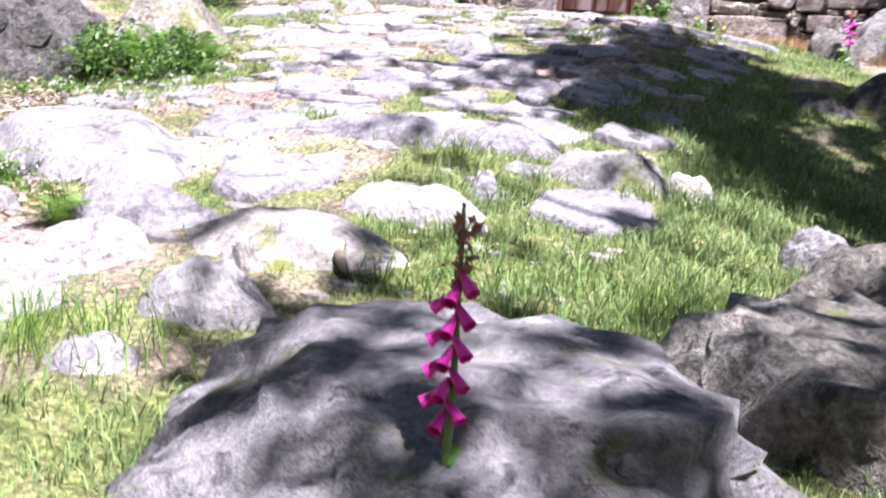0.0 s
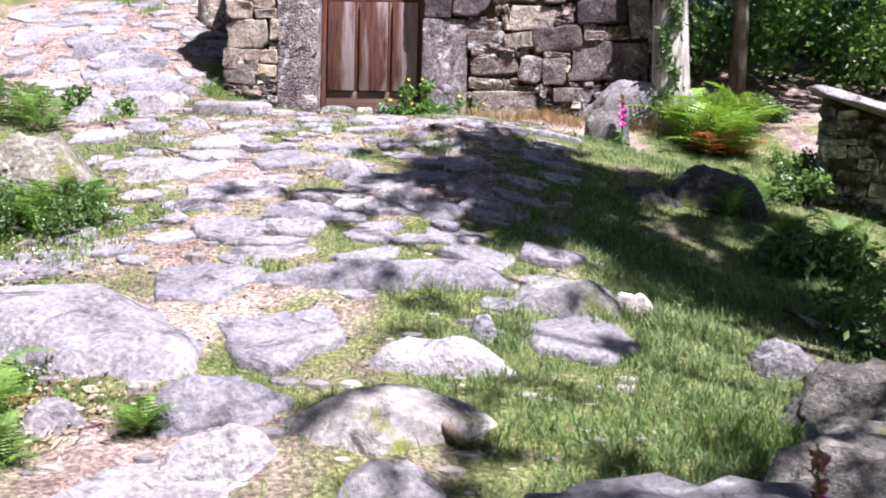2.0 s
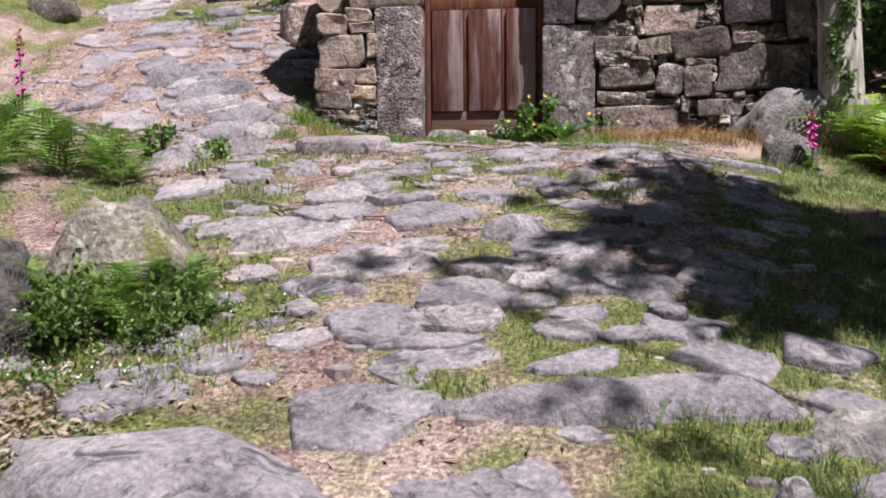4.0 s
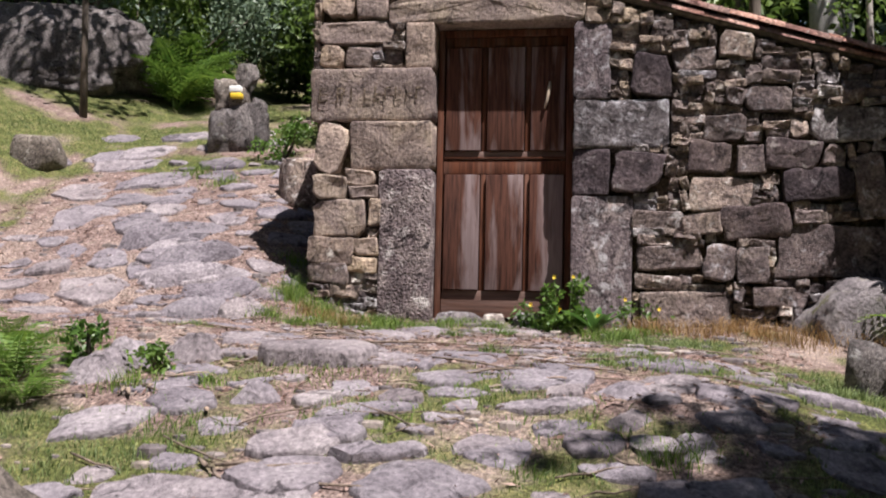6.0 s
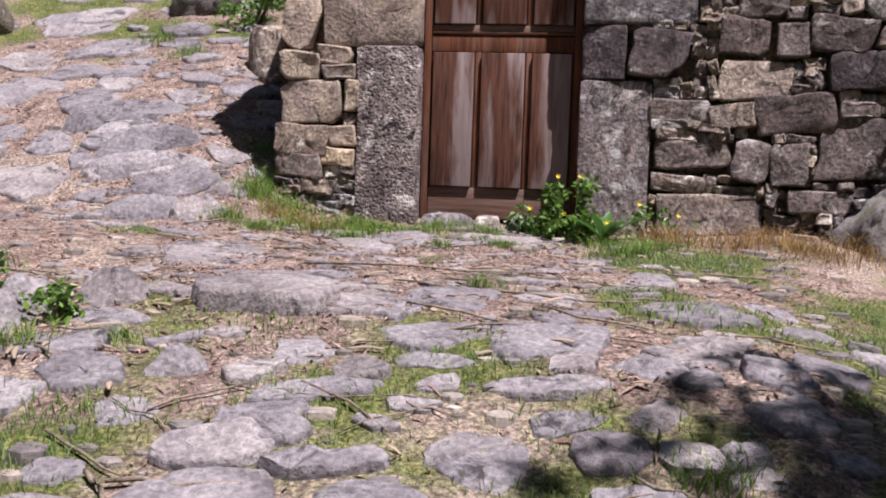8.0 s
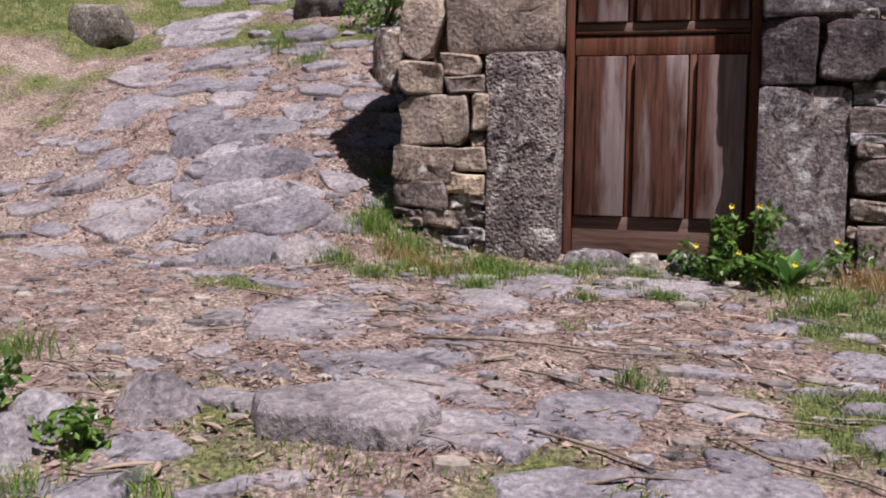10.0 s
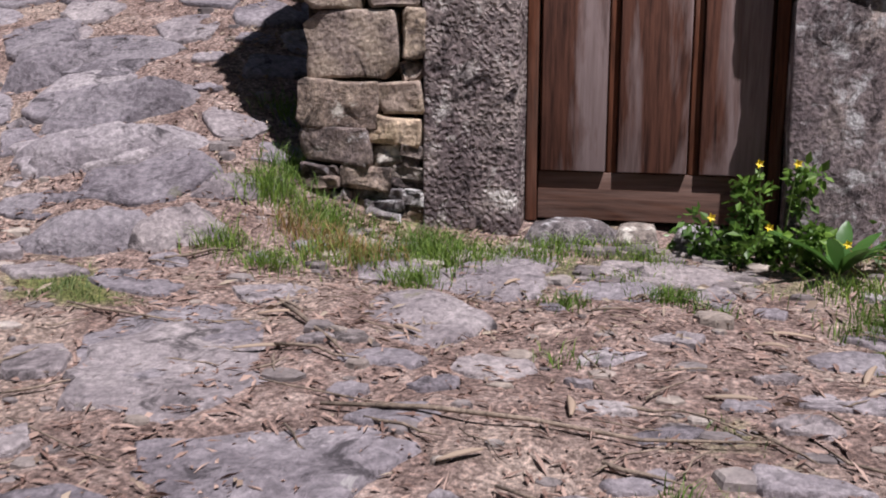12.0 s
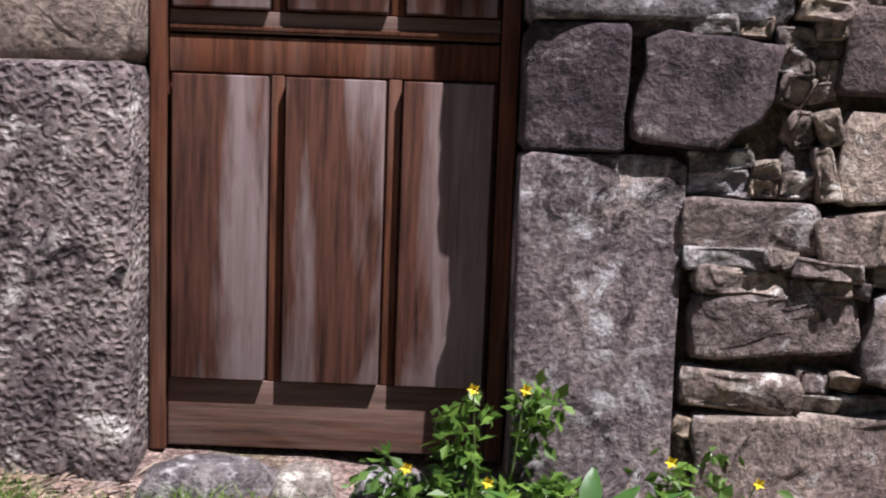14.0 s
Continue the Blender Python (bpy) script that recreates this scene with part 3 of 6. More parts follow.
def build_door():
    d = tagged(new("door_1"), "closed brown weathered panelled wooden door with two leaves", "door", kind="structure")
    d.location = (0, 0.20, 0)
    y = 0.0
    frame_x = 0.045
    part("door_frame", box_bm(0.002, frame_x, y - 0.02, y + 0.07, 0.0, 2.08, 0.004), WOOD, d, "orange-brown door post")
    part("door_frame", box_bm(DOOR_W - 0.05, DOOR_W - 0.002, y - 0.02, y + 0.07, 0.0, 2.08, 0.004), WOOD, d)
    part("door_frame", box_bm(frame_x, DOOR_W - 0.05, y - 0.02, y + 0.07, 2.03, 2.08, 0.004), WOOD, d)
    cols = ((0.062, 0.315), (0.364, 0.628), (0.676, 0.915))
    for nm, z0, z1, p0, p1 in (("lower_leaf", 0.008, 1.135, 0.205, 1.03), ("upper_leaf", 1.141, 2.028, 1.205, 1.95)):
        bm = box_bm(frame_x + 0.003, DOOR_W - 0.053, y + 0.012, y + 0.045, z0, z1, 0.003)
        leaf = part(nm, bm, WOOD, d)
        part("rail", box_bm(frame_x + 0.004, DOOR_W - 0.054, y + 0.002, y + 0.014, z0 + 0.001, p0 - 0.006, 0.003), RAILWOOD, leaf, "bleached bottom rail" if z0 < 0.1 else "")
        part("rail", box_bm(frame_x + 0.004, DOOR_W - 0.054, y + 0.002, y + 0.014, p1 + 0.006, z1 - 0.001, 0.003), WOOD, leaf)
        for x0, x1 in ((0.322, 0.357), (0.635, 0.669)):
            part("stile", box_bm(x0, x1, y + 0.003, y + 0.014, p0 - 0.005, p1 + 0.005, 0.003), WOOD, leaf)
        for x0, x1 in cols:
            bm = box_bm(x0, x1, y - 0.022, y + 0.013, p0, p1, 0.004)
            part("panel", bm, PANELWOOD, leaf, "bleached raised board panel")
    part("moulding", box_bm(frame_x + 0.006, DOOR_W - 0.056, y - 0.006, y + 0.003, 1.147, 1.162, 0.003), WOOD, d)
    v, f = tube([(0.775, -0.045, 1.50), (0.79, -0.055, 1.55), (0.806, -0.055, 1.64), (0.81, -0.05, 1.69)], [0.007, 0.011, 0.013, 0.007], 8)
    h = raw("handle", v, f, PALEWOOD, d, True)
    tagged(h, "pale worn pull handle")
    v, f = tube([(0.775, -0.02, 1.53), (0.775, -0.05, 1.53)], [0.008, 0.008], 6)
    raw("bolt", v, f, IRON, h)


build_door()


def build_roof():
    r = tagged(new("roof"), "low pitched roof of old red clay tiles with lichen", "roof", kind="structure")
    bm = bmesh.new()
    o = 0.0
    prism(bm, [(HOUSE_L - 0.02, 2.645), (-0.13, 2.645), (HOUSE_R + 0.12, roof_z(HOUSE_R + 0.12) - 0.055), (HOUSE_R + 0.12, roof_z(HOUSE_R + 0.12) - 0.015), (-0.13, 2.685), (HOUSE_L - 0.02, 2.685)], 0.0, 4.15)
    bmesh.ops.recalc_face_normals(bm, faces=bm.faces)
    part("roof_deck", bm, DARKBARK, r)
    length, n = 0.46, 8
    meshes = []
    for s in range(3):
        verts, faces = [], []
        for ring, (u, rad, th) in enumerate(((0, 0.095, 0), (length, 0.075, 0), (length, 0.06, 1), (0, 0.08, 1))):
            for k in range(n + 1):
                a = math.pi * k / n
                w = 1 + 0.03 * math.sin(3 * a + s)
                verts.append((u + 0.006 * math.sin(5 * a + s * 2), math.cos(a) * rad * w, math.sin(a) * rad * 0.62 * w))
        for a, b in ((0, 1), (1, 2), (2, 3), (3, 0)):
            for k in range(n):
                faces.append((a * (n + 1) + k, b * (n + 1) + k, b * (n + 1) + k + 1, a * (n + 1) + k + 1))
        me = bpy.data.meshes.new("tile")
        me.from_pydata(verts, [], faces)
        me.materials.append(TILE)
        me.polygons.foreach_set("use_smooth", [True] * len(me.polygons))
        meshes.append(me)
    rr = random.Random(3)
    slope = math.atan(0.288)
    for col in range(15):
        y = 0.062 + col * 0.19
        for k in range(13):
            x = HOUSE_R + 0.16 - k * 0.36
            if x < 0.2:
                continue
            t = new("tile", rr.choice(meshes))
            t.parent = r
            t.matrix_basis = Matrix.Translation((x, y + rr.uniform(-0.012, 0.012), roof_z(x) + 0.012 + rr.uniform(0, 0.012))) @ Matrix.Rotation(math.pi, 4, "Z") @ Matrix.Rotation(-slope - 0.03, 4, "Y") @ Matrix.Rotation(rr.uniform(-0.03, 0.03), 4, "Z")
            t2 = None
            if col == 0:
                t2 = new("tile", rr.choice(meshes))
                t2.parent = r
                t2.matrix_basis = Matrix.Translation((x - 0.17, y + 0.01, roof_z(x - 0.17) - 0.036)) @ Matrix.Rotation(math.pi, 4, "Z") @ Matrix.Rotation(-slope - 0.02, 4, "Y")


build_roof()


# ---------------- rocks ----------------
def rock_verts(w, d, h, seed, sub, flat, jag, deep=0.0, fine=1.0):
    """A rock: a squared ball, cut by flat breaks and roughened."""
    bm = bmesh.new()
    bmesh.ops.create_icosphere(bm, subdivisions=sub, radius=1)
    off = Vector((seed * 7.31, seed * 3.17, seed * 1.73))
    rr = random.Random(seed)
    cuts = []
    for k in range(9):
        a = rr.uniform(0, 6.28)
        t = rr.uniform(0.0, 0.75)
        cuts.append((Vector((math.cos(a), math.sin(a), t)).normalized(), rr.uniform(0.72, 0.95) - deep))
    cuts.append((Vector((rr.uniform(-0.25, 0.25), rr.uniform(-0.3, 0.15), 1)).normalized(), rr.uniform(0.62, 0.8)))
    p = 2.0 + flat
    for v in bm.verts:
        c = v.co.copy()
        r = (abs(c.x) ** p + abs(c.y) ** p) ** (1 / p) / max(1e-6, math.hypot(c.x, c.y))
        q = Vector((c.x / max(r, 0.4), c.y / max(r, 0.4), math.copysign(abs(c.z) ** 0.8, c.z)))
        q *= 1 + jag * (noise.noise(c * 1.3 + off) * 0.8 + noise.noise(c * 3.1 + off) * 0.35)
        for nn, o in cuts:
            e = q.dot(nn) - o
            if e > 0:
                q -= nn * e * 0.88
        q *= 1 + jag * fine * (0.2 * noise.noise(c * 6.5 + off) + 0.12 * noise.noise(c * 14 + off) + (0.12 * noise.noise(c * 30 + off) if deep else 0))
        v.co = Vector((q.x * w / 1.84, q.y * d / 1.84, q.z * h * 1.25))
    return bm


def slab_bm(w, d, h, seed):
    """A worn flat stone of the track: a broken outline sinking into the earth, a low uneven top."""
    rr = random.Random(seed * 13 + 1)
    k0 = rr.randint(5, 7)
    corner = []
    for k in range(k0):
        a = 2 * math.pi * (k + rr.uniform(-0.32, 0.32)) / k0
        ca, sa = math.cos(a), math.sin(a)
        e = (abs(ca) ** 3 + abs(sa) ** 3) ** (-1 / 3)
        q = e * rr.uniform(0.78, 1.08)
        corner.append((ca * q * w / 2, sa * q * d / 2))
    off = Vector((seed * 3.3, seed * 1.7, 0))
    ring = []
    for k in range(k0):
        a, b = corner[k], corner[(k + 1) % k0]
        for t in (0.08, 0.26, 0.42, 0.58, 0.74, 0.92):
            px, py = a[0] + (b[0] - a[0]) * t, a[1] + (b[1] - a[1]) * t
            j = 1 + 0.16 * noise.noise(Vector((px * 6, py * 9, 0)) + off) + rr.uniform(-0.025, 0.025)
            ring.append((px * j, py * j))
    n = len(ring)
    tx, ty = rr.uniform(-0.035, 0.035), rr.uniform(-0.03, 0.05)
    la = rr.uniform(0, 6.28)
    ld, lo, lh = (math.cos(la), math.sin(la)), rr.uniform(-0.1, 0.2) * min(w, d), rr.uniform(-0.35, 0.5) * h
    bm = bmesh.new()
    rows = []
    for k, z in ((1.1, -0.1), (1.02, 0.0), (0.99, h * 0.75), (0.94, h), (0.84, h * 1.08), (0.68, h * 1.12), (0.48, h * 1.12), (0.24, h * 1.12)):
        row = []
        for px, py in ring:
            zz = z
            if z > -0.05:
                p = Vector((px * k, py * k, 0)) + off
                zz += (tx * px + ty * py) * k + 0.016 * noise.noise(Vector((p.x * 3, p.y * 8, 2))) + 0.006 * noise.noise(p * 17) + 0.004 * noise.noise(p * 37)
                if k < 0.95 and px * k * ld[0] + py * k * ld[1] + 0.05 * noise.noise(p * 8) > lo:
                    zz += lh
            row.append(bm.verts.new((px * k, py * k, zz)))
        rows.append(row)
    c = bm.verts.new((0, 0, sum(v.co.z for v in rows[-1]) / n))
    for a, b in zip(rows, rows[1:]):
        for k in range(n):
            bm.faces.new((a[k], a[(k + 1) % n], b[(k + 1) % n], b[k]))
    for k in range(n):
        bm.faces.new((rows[-1][k], rows[-1][(k + 1) % n], c))
    return bm


def mound_bm(w, d, h, seed, steep=3.0, rough=1.0):
    """A worn hump of rock: an uneven outline that meets the earth, a domed top and a few flat breaks."""
    rr = random.Random(seed * 17 + 3)
    off = Vector((seed * 5.1, seed * 2.3, seed * 0.7))
    n, lay = (44, 13) if w > 0.6 else (30, 10)
    sink = 0.12
    reach = (h / (h + sink)) ** (1 / steep)
    cuts = []
    for _ in range(7):
        a = rr.uniform(0, 6.28)
        cuts.append((math.cos(a), math.sin(a), rr.uniform(0.62, 0.98), rr.uniform(0.3, 0.9)))
    lean_x, lean_y = rr.uniform(-0.22, 0.22), rr.uniform(-0.12, 0.2)
    bm = bmesh.new()
    rows = []
    for i in range(lay):
        r = 1.06 * (1 - i / lay) ** 0.72 if i else 1.12
        row = []
        for k in range(n):
            a = 2 * math.pi * k / n
            ca, sa = math.cos(a), math.sin(a)
            e = (abs(ca) ** 2.6 + abs(sa) ** 2.6) ** (-1 / 2.6)
            e *= 1 + 0.24 * noise.noise(Vector((ca * 1.3, sa * 1.3, 0)) + off) + 0.1 * noise.noise(Vector((ca * 4, sa * 4, 1)) + off)
            x, y = ca * r * e, sa * r * e
            q = max(0.0, 1 - (min(r, 1.2)) ** steep)
            z = q * (1 + lean_x * x + lean_y * y)
            for cx, cy, o, slope in cuts:
                z = min(z, 1 - slope * max(0, (x * cx + y * cy) - o + 0.55) * 1.2)
            f = Vector((x * w * 3.2, y * d * 3.2, 0)) + off
            z = -sink + (h + sink) * z + rough * h * (0.26 * noise.noise(f) + 0.14 * noise.noise(f * 2.6)) + rough * (0.011 * noise.noise(f * 5) + 0.006 * noise.noise(f * 12))
            if i == 0:
                z = -sink - 0.05
            row.append(bm.verts.new((x * w / 2 / reach, y * d / 2 / reach, z)))
        rows.append(row)
    c = bm.verts.new((0, 0, sum(v.co.z for v in rows[-1]) / n))
    for a, b in zip(rows, rows[1:]):
        for k in range(n):
            bm.faces.new((a[k], a[(k + 1) % n], b[(k + 1) % n], b[k]))
    for k in range(n):
        bm.faces.new((rows[-1][k], rows[-1][(k + 1) % n], c))
    return bm


SEED = [0]


def boulder(x, y, w, d, h, turn=0.0, label="grey rounded granite boulder half buried in the grass", up=0.0, material=None, jag=0.2, bury=0.45, fine=1.0, seed=None):
    """A boulder whose top stands h above the ground at its middle."""
    if seed is None:
        SEED[0] += 1
        seed = SEED[0]
    hh = h * (1 + bury) / 2 + 0.03
    bm = rock_verts(w * 1.04, d * 1.04, hh, seed, 5 if w > 1.5 else 4 if w > 0.5 else 3, 0.9, jag, 0.22 if w > 1.5 else 0.0, fine)
    ob = link("boulder", bm, material or BOULDER)
    ob.matrix_world = pose(x, y, ground_z(x, y) + h - hh * 0.97 + up, 0, 0, turn)
    return tagged(ob, label, "boulder")


def slab(x, y, w, d, h, turn=0.0, material=None):
    """A flat stone of the paved track, bedded in the earth."""
    SEED[0] += 1
    w, d, h = w * 1.14, min(d * 1.25, w * 1.35), h * 0.62
    ob = link("paving_stone", slab_bm(w, d, h, SEED[0]), material or GRANITE)
    ob.data.set_sharp_from_angle(angle=radians(50))
    e = 0.12
    sx, sy = (float(height(x + e, y)) - float(height(x - e, y))) / (2 * e), (float(height(x, y + e)) - float(height(x, y - e))) / (2 * e)
    tilt = Matrix.Rotation(math.atan(sy) * 0.92, 4, "X") @ Matrix.Rotation(-math.atan(sx) * 0.92, 4, "Y")
    ob.matrix_basis = Matrix.Translation((x, y, ground_z(x, y) - 0.25 * h)) @ tilt @ Matrix.Rotation(radians(turn), 4, "Z")
    ob.parent = GROUND
    LAID.append((x, y, max(w, d) / 2, min(w, d) / 2))
    return ob


def mound(x, y, w, d, h, turn=0.0, label="", material=None, steep=3.0, rough=1.0):
    """A hump of rock that rises out of the earth to the height h."""
    SEED[0] += 1
    w, h = w * 1.06, h * 0.9
    ob = link("boulder", mound_bm(w, d, h, SEED[0], steep, rough), material or GRANITE)
    if steep > 3.4:
        ob.data.set_sharp_from_angle(angle=radians(48))
    ob.matrix_world = pose(x, y, ground_z(x, y), 0, 0, turn)
    LAID.append((x, y, max(w, d) / 2, min(w, d) / 2))
    return tagged(ob, label, "boulder")


LAID = []
# the broad flat rock that slopes down from the bank, and the outcrops above it
mound(0.36, -5.9, 1.15, 0.72, 0.12, -30, "broad tilted grey granite slab on the bank", GRANITE, 7, 0.3)
boulder(-0.98, -5.1, 0.95, 0.7, 0.38, 28, "craggy lichened outcrop beside the track", jag=0.5, material=OUTCROP, fine=2.2)
boulder(-1.3, -4.7, 0.5, 0.45, 0.36, 12, "pale lichened rock above the craggy outcrop", jag=0.4, material=LICHENED, fine=1.8)
boulder(-0.45, -6.1, 0.45, 0.4, 0.28, 31, "weathered rock at the edge of the bank", jag=0.45, material=OUTCROP, fine=2.0)
# rocks beyond the track
boulder(2.56, -1.85, 0.32, 0.28, 0.24, -11, "pale-topped rock beside a foxglove", material=OUTCROP, jag=0.4, fine=1.6)
boulder(-6.15, 5.0, 2.7, 2.0, 1.0, 20, "huge overhanging lichened boulder above the track", up=-0.1, jag=0.42, material=OUTCROP, fine=0.75)
boulder(-7.1, 6.2, 2.0, 1.6, 2.6, 10, "tall craggy rock face behind the overhanging boulder", jag=0.4, material=CRAG, fine=1.3)
boulder(-4.45, 2.4, 0.5, 0.45, 0.26, 0, "grey boulder beside the track", material=OUTCROP, jag=0.35)
boulder(-1.4, 1.75, 0.7, 0.5, 0.42, -20, "dark wedge-shaped rock by the corner of the mill", material=WALLSTONE, jag=0.3)
boulder(3.0, -0.12, 0.95, 0.45, 0.38, 0, "big rock built into the foot of the wall", material=BOULDER, jag=0.35, seed=57)
boulder(1.78, -8.15, 0.30, 0.25, 0.14, 10, "small lichened rock among the grass")
# humps and ledges of the track
boulder(0.2, -0.02, 0.34, 0.2, 0.085, 5, "pale stone set under the door sill", material=LICHENED, jag=0.25, seed=81)
boulder(0.46, -0.03, 0.19, 0.16, 0.095, 3, "pale stone set under the door sill", material=LICHENED, jag=0.25, seed=82)
boulder(0.68, -0.03, 0.22, 0.17, 0.11, -2, "pale stone set under the door sill", material=LICHENED, jag=0.25, seed=83)
mound(-1.16, -0.47, 0.4, 0.28, 0.11, 28, "low worn ledge of pale granite in the track", GRANITE, 5)
mound(-1.48, -0.57, 0.48, 0.33, 0.11, 33, "low worn ledge of pale granite in the track", GRANITE, 5)
mound(-1.16, -0.11, 0.32, 0.22, 0.05, 26, "low worn ledge of pale granite in the track", GRANITE, 5)
mound(-1.69, 0.05, 0.78, 0.3, 0.09, 31, "low worn ledge of pale granite in the track", GRANITE, 5)
mound(-1.8, 0.31, 0.66, 0.29, 0.11, 31, "low worn ledge of pale granite in the track", GRANITE, 5)
mound(-2.33, 0.63, 0.47, 0.23, 0.11, 34, "low worn ledge of pale granite in the track", GRANITE, 5)
slab(0.03, -2.76, 0.54, 0.42, 0.14, 18)
mound(-0.53, -2.8, 0.27, 0.16, 0.15, 28, "low worn ledge of pale granite in the track", GRANITE, 5)
mound(-0.75, -2.99, 0.21, 0.16, 0.13, 33, "small worn stone bedded in the track", GRANITE, 5)
mound(-0.04, -3.35, 0.21, 0.15, 0.08, 25, "small worn stone bedded in the track", GRANITE, 5)
mound(1.39, -3.47, 0.23, 0.14, 0.04, -3, "small worn stone bedded in the track", GRANITE, 5)
mound(1.57, -3.62, 0.17, 0.11, 0.05, -8, "small worn stone bedded in the track", GRANITE, 5)
mound(1.37, -3.18, 0.31, 0.19, 0.04, -3, "low worn ledge of pale granite in the track", GRANITE, 5)
mound(0.07, -4.37, 0.24, 0.16, 0.07, 23, "small worn stone bedded in the track", GRANITE, 5)
mound(1.11, -4.2, 0.3, 0.17, 0.09, 5, "low worn ledge of pale granite in the track", GRANITE, 5)
mound(-0.79, -3.13, 0.3, 0.21, 0.12, 27, "low worn ledge of pale granite in the track", GRANITE, 5)
mound(1.59, -4.76, 0.28, 0.14, 0.04, -4, "low worn ledge of pale granite in the track", GRANITE, 5)
mound(1.39, -4.54, 0.33, 0.17, 0.08, 1, "low worn ledge of pale granite in the track", GRANITE, 5)
mound(1.65, -4.68, 0.27, 0.14, 0.05, -5, "low worn ledge of pale granite in the track", GRANITE, 5)
mound(0.36, -4.78, 0.06, 0.04, 0.04, 21, "small worn stone bedded in the track", GRANITE, 5)
mound(0.58, -4.76, 0.12, 0.09, 0.03, 17, "small worn stone bedded in the track", GRANITE, 5)
mound(1.65, -6.62, 0.67, 0.3, 0.11, 2, "long rounded granite hump in the grass of the track", BOULDER, 3.2)
mound(1.14, -6.6, 0.4, 0.3, 0.12, 11, "pale sunlit rock with a broken front", GRANITE, 5)
mound(1.47, -5.49, 0.94, 0.26, 0.08, 4, "long low ledge of granite across the track", GRANITE, 4)
mound(2.21, -5.59, 0.41, 0.2, 0.13, -7, "dark squarish rock half in tree shade", BOULDER, 5)
mound(2.47, -5.5, 0.17, 0.12, 0.09, -10, "small pale yellowish rock beside a dark one", LICHENED, 3.2)
mound(1.79, -6.11, 0.53, 0.19, 0.1, -1, "low worn ledge of pale granite in the track", GRANITE, 4)
mound(1.89, -5.91, 0.11, 0.09, 0.08, -3, "small worn stone bedded in the track", GRANITE, 3.2)
mound(-0.32, -4.7, 0.62, 0.46, 0.36, 23, "grey rock capped with pale lichen above a fern", OUTCROP, 4, 0.7)
mound(0.65, -6.69, 0.18, 0.15, 0.08, 21, "small worn stone bedded in the track", GRANITE, 3.2)
mound(0.09, -6.47, 0.18, 0.14, 0.1, 28, "small worn stone bedded in the track", GRANITE, 3.2)
mound(1.22, -6.91, 0.3, 0.22, 0.09, 11, "pale rounded rock in the grass of the track", GRANITE, 3.2)
mound(2.94, -5.98, 0.24, 0.17, 0.13, -12, "pale stone set under the door sill", LICHENED, 3.2)
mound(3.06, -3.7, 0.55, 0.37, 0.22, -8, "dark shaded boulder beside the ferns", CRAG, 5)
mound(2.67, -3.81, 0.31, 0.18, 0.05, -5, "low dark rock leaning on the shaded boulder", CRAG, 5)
mound(1.73, -7.08, 0.28, 0.2, 0.13, 11, "rounded grey rock half shaded in the grass", BOULDER, 3.2)
boulder(3.14, -6.9, 0.95, 0.6, 0.24, -10, "dark lichened boulder in tree shade with mossy ledge", bury=0.9, jag=0.4, fine=1.8, material=OUTCROP, seed=2)
boulder(3.35, -6.5, 0.95, 0.45, 0.25, -8, "dark flat boulder behind a mossy ledge", bury=0.9, jag=0.4, fine=1.8, material=OUTCROP, seed=3)
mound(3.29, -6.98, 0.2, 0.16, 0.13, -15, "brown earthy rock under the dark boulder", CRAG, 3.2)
boulder(2.55, -7.4, 1.02, 0.95, 0.22, 20, "big grey lichened granite boulder in dappled shade", jag=0.3, bury=1.0, fine=1.8, seed=1)
mound(1.69, -7.42, 0.18, 0.13, 0.05, 36, "small worn stone bedded in the track", GRANITE, 3.2)
# flat stones of the old paving
slab(0.56, -0.32, 0.45, 0.22, 0.028, -0)
slab(0.12, -0.3, 0.35, 0.23, 0.028, 9)
slab(-0.02, -0.53, 0.41, 0.35, 0.028, 13)
slab(-0.62, -1.56, 0.53, 0.54, 0.028, 29)
slab(-0.18, -2.07, 0.57, 0.37, 0.028, 25)
slab(-0.13, -0.99, 0.46, 0.46, 0.028, 16)
slab(-0.59, -1.27, 0.24, 0.21, 0.028, 26)
slab(-0.35, -0.55, 0.25, 0.2, 0.028, 17)
slab(0.73, -0.54, 0.19, 0.21, 0.028, -1)
slab(-1, -1.62, 0.18, 0.24, 0.028, 36)
slab(0.43, -0.59, 0.38, 0.24, 0.028, 5)
slab(-2.16, -0.02, 0.18, 0.24, 0.028, 36)
slab(-2.54, 1.19, 0.38, 0.4, 0.028, 32)
slab(-1.88, 1.03, 0.28, 0.37, 0.028, 27)
slab(0.7, -2.95, 0.42, 0.3, 0.028, 10)
slab(1.05, -2.97, 0.35, 0.31, 0.028, 3)
slab(0.3, -3.19, 0.21, 0.19, 0.034, 18)
slab(0.43, -3.46, 0.38, 0.1, 0.034, 17)
slab(0.33, -3.62, 0.26, 0.1, 0.05, 20)
slab(0.31, -3.71, 0.27, 0.15, 0.034, 21)
slab(0.89, -3.67, 0.26, 0.15, 0.034, 8)
slab(0.25, -3.79, 0.3, 0.13, 0.05, 23)
slab(-0.73, -1.36, 0.51, 0.66, 0.028, 23)
slab(1.25, -3.65, 0.23, 0.15, 0.034, -0)
slab(0.47, -2.72, 0.24, 0.31, 0.028, 13)
slab(0.65, -2.5, 0.34, 0.44, 0.028, 9)
slab(1.08, -3.35, 0.39, 0.11, 0.034, 3)
slab(0.22, -3.39, 0.2, 0.12, 0.05, 21)
slab(1.71, -3.2, 0.2, 0.18, 0.034, -9)
slab(0.71, -3.49, 0.14, 0.09, 0.034, 12)
slab(0.51, -3.32, 0.16, 0.14, 0.05, 15)
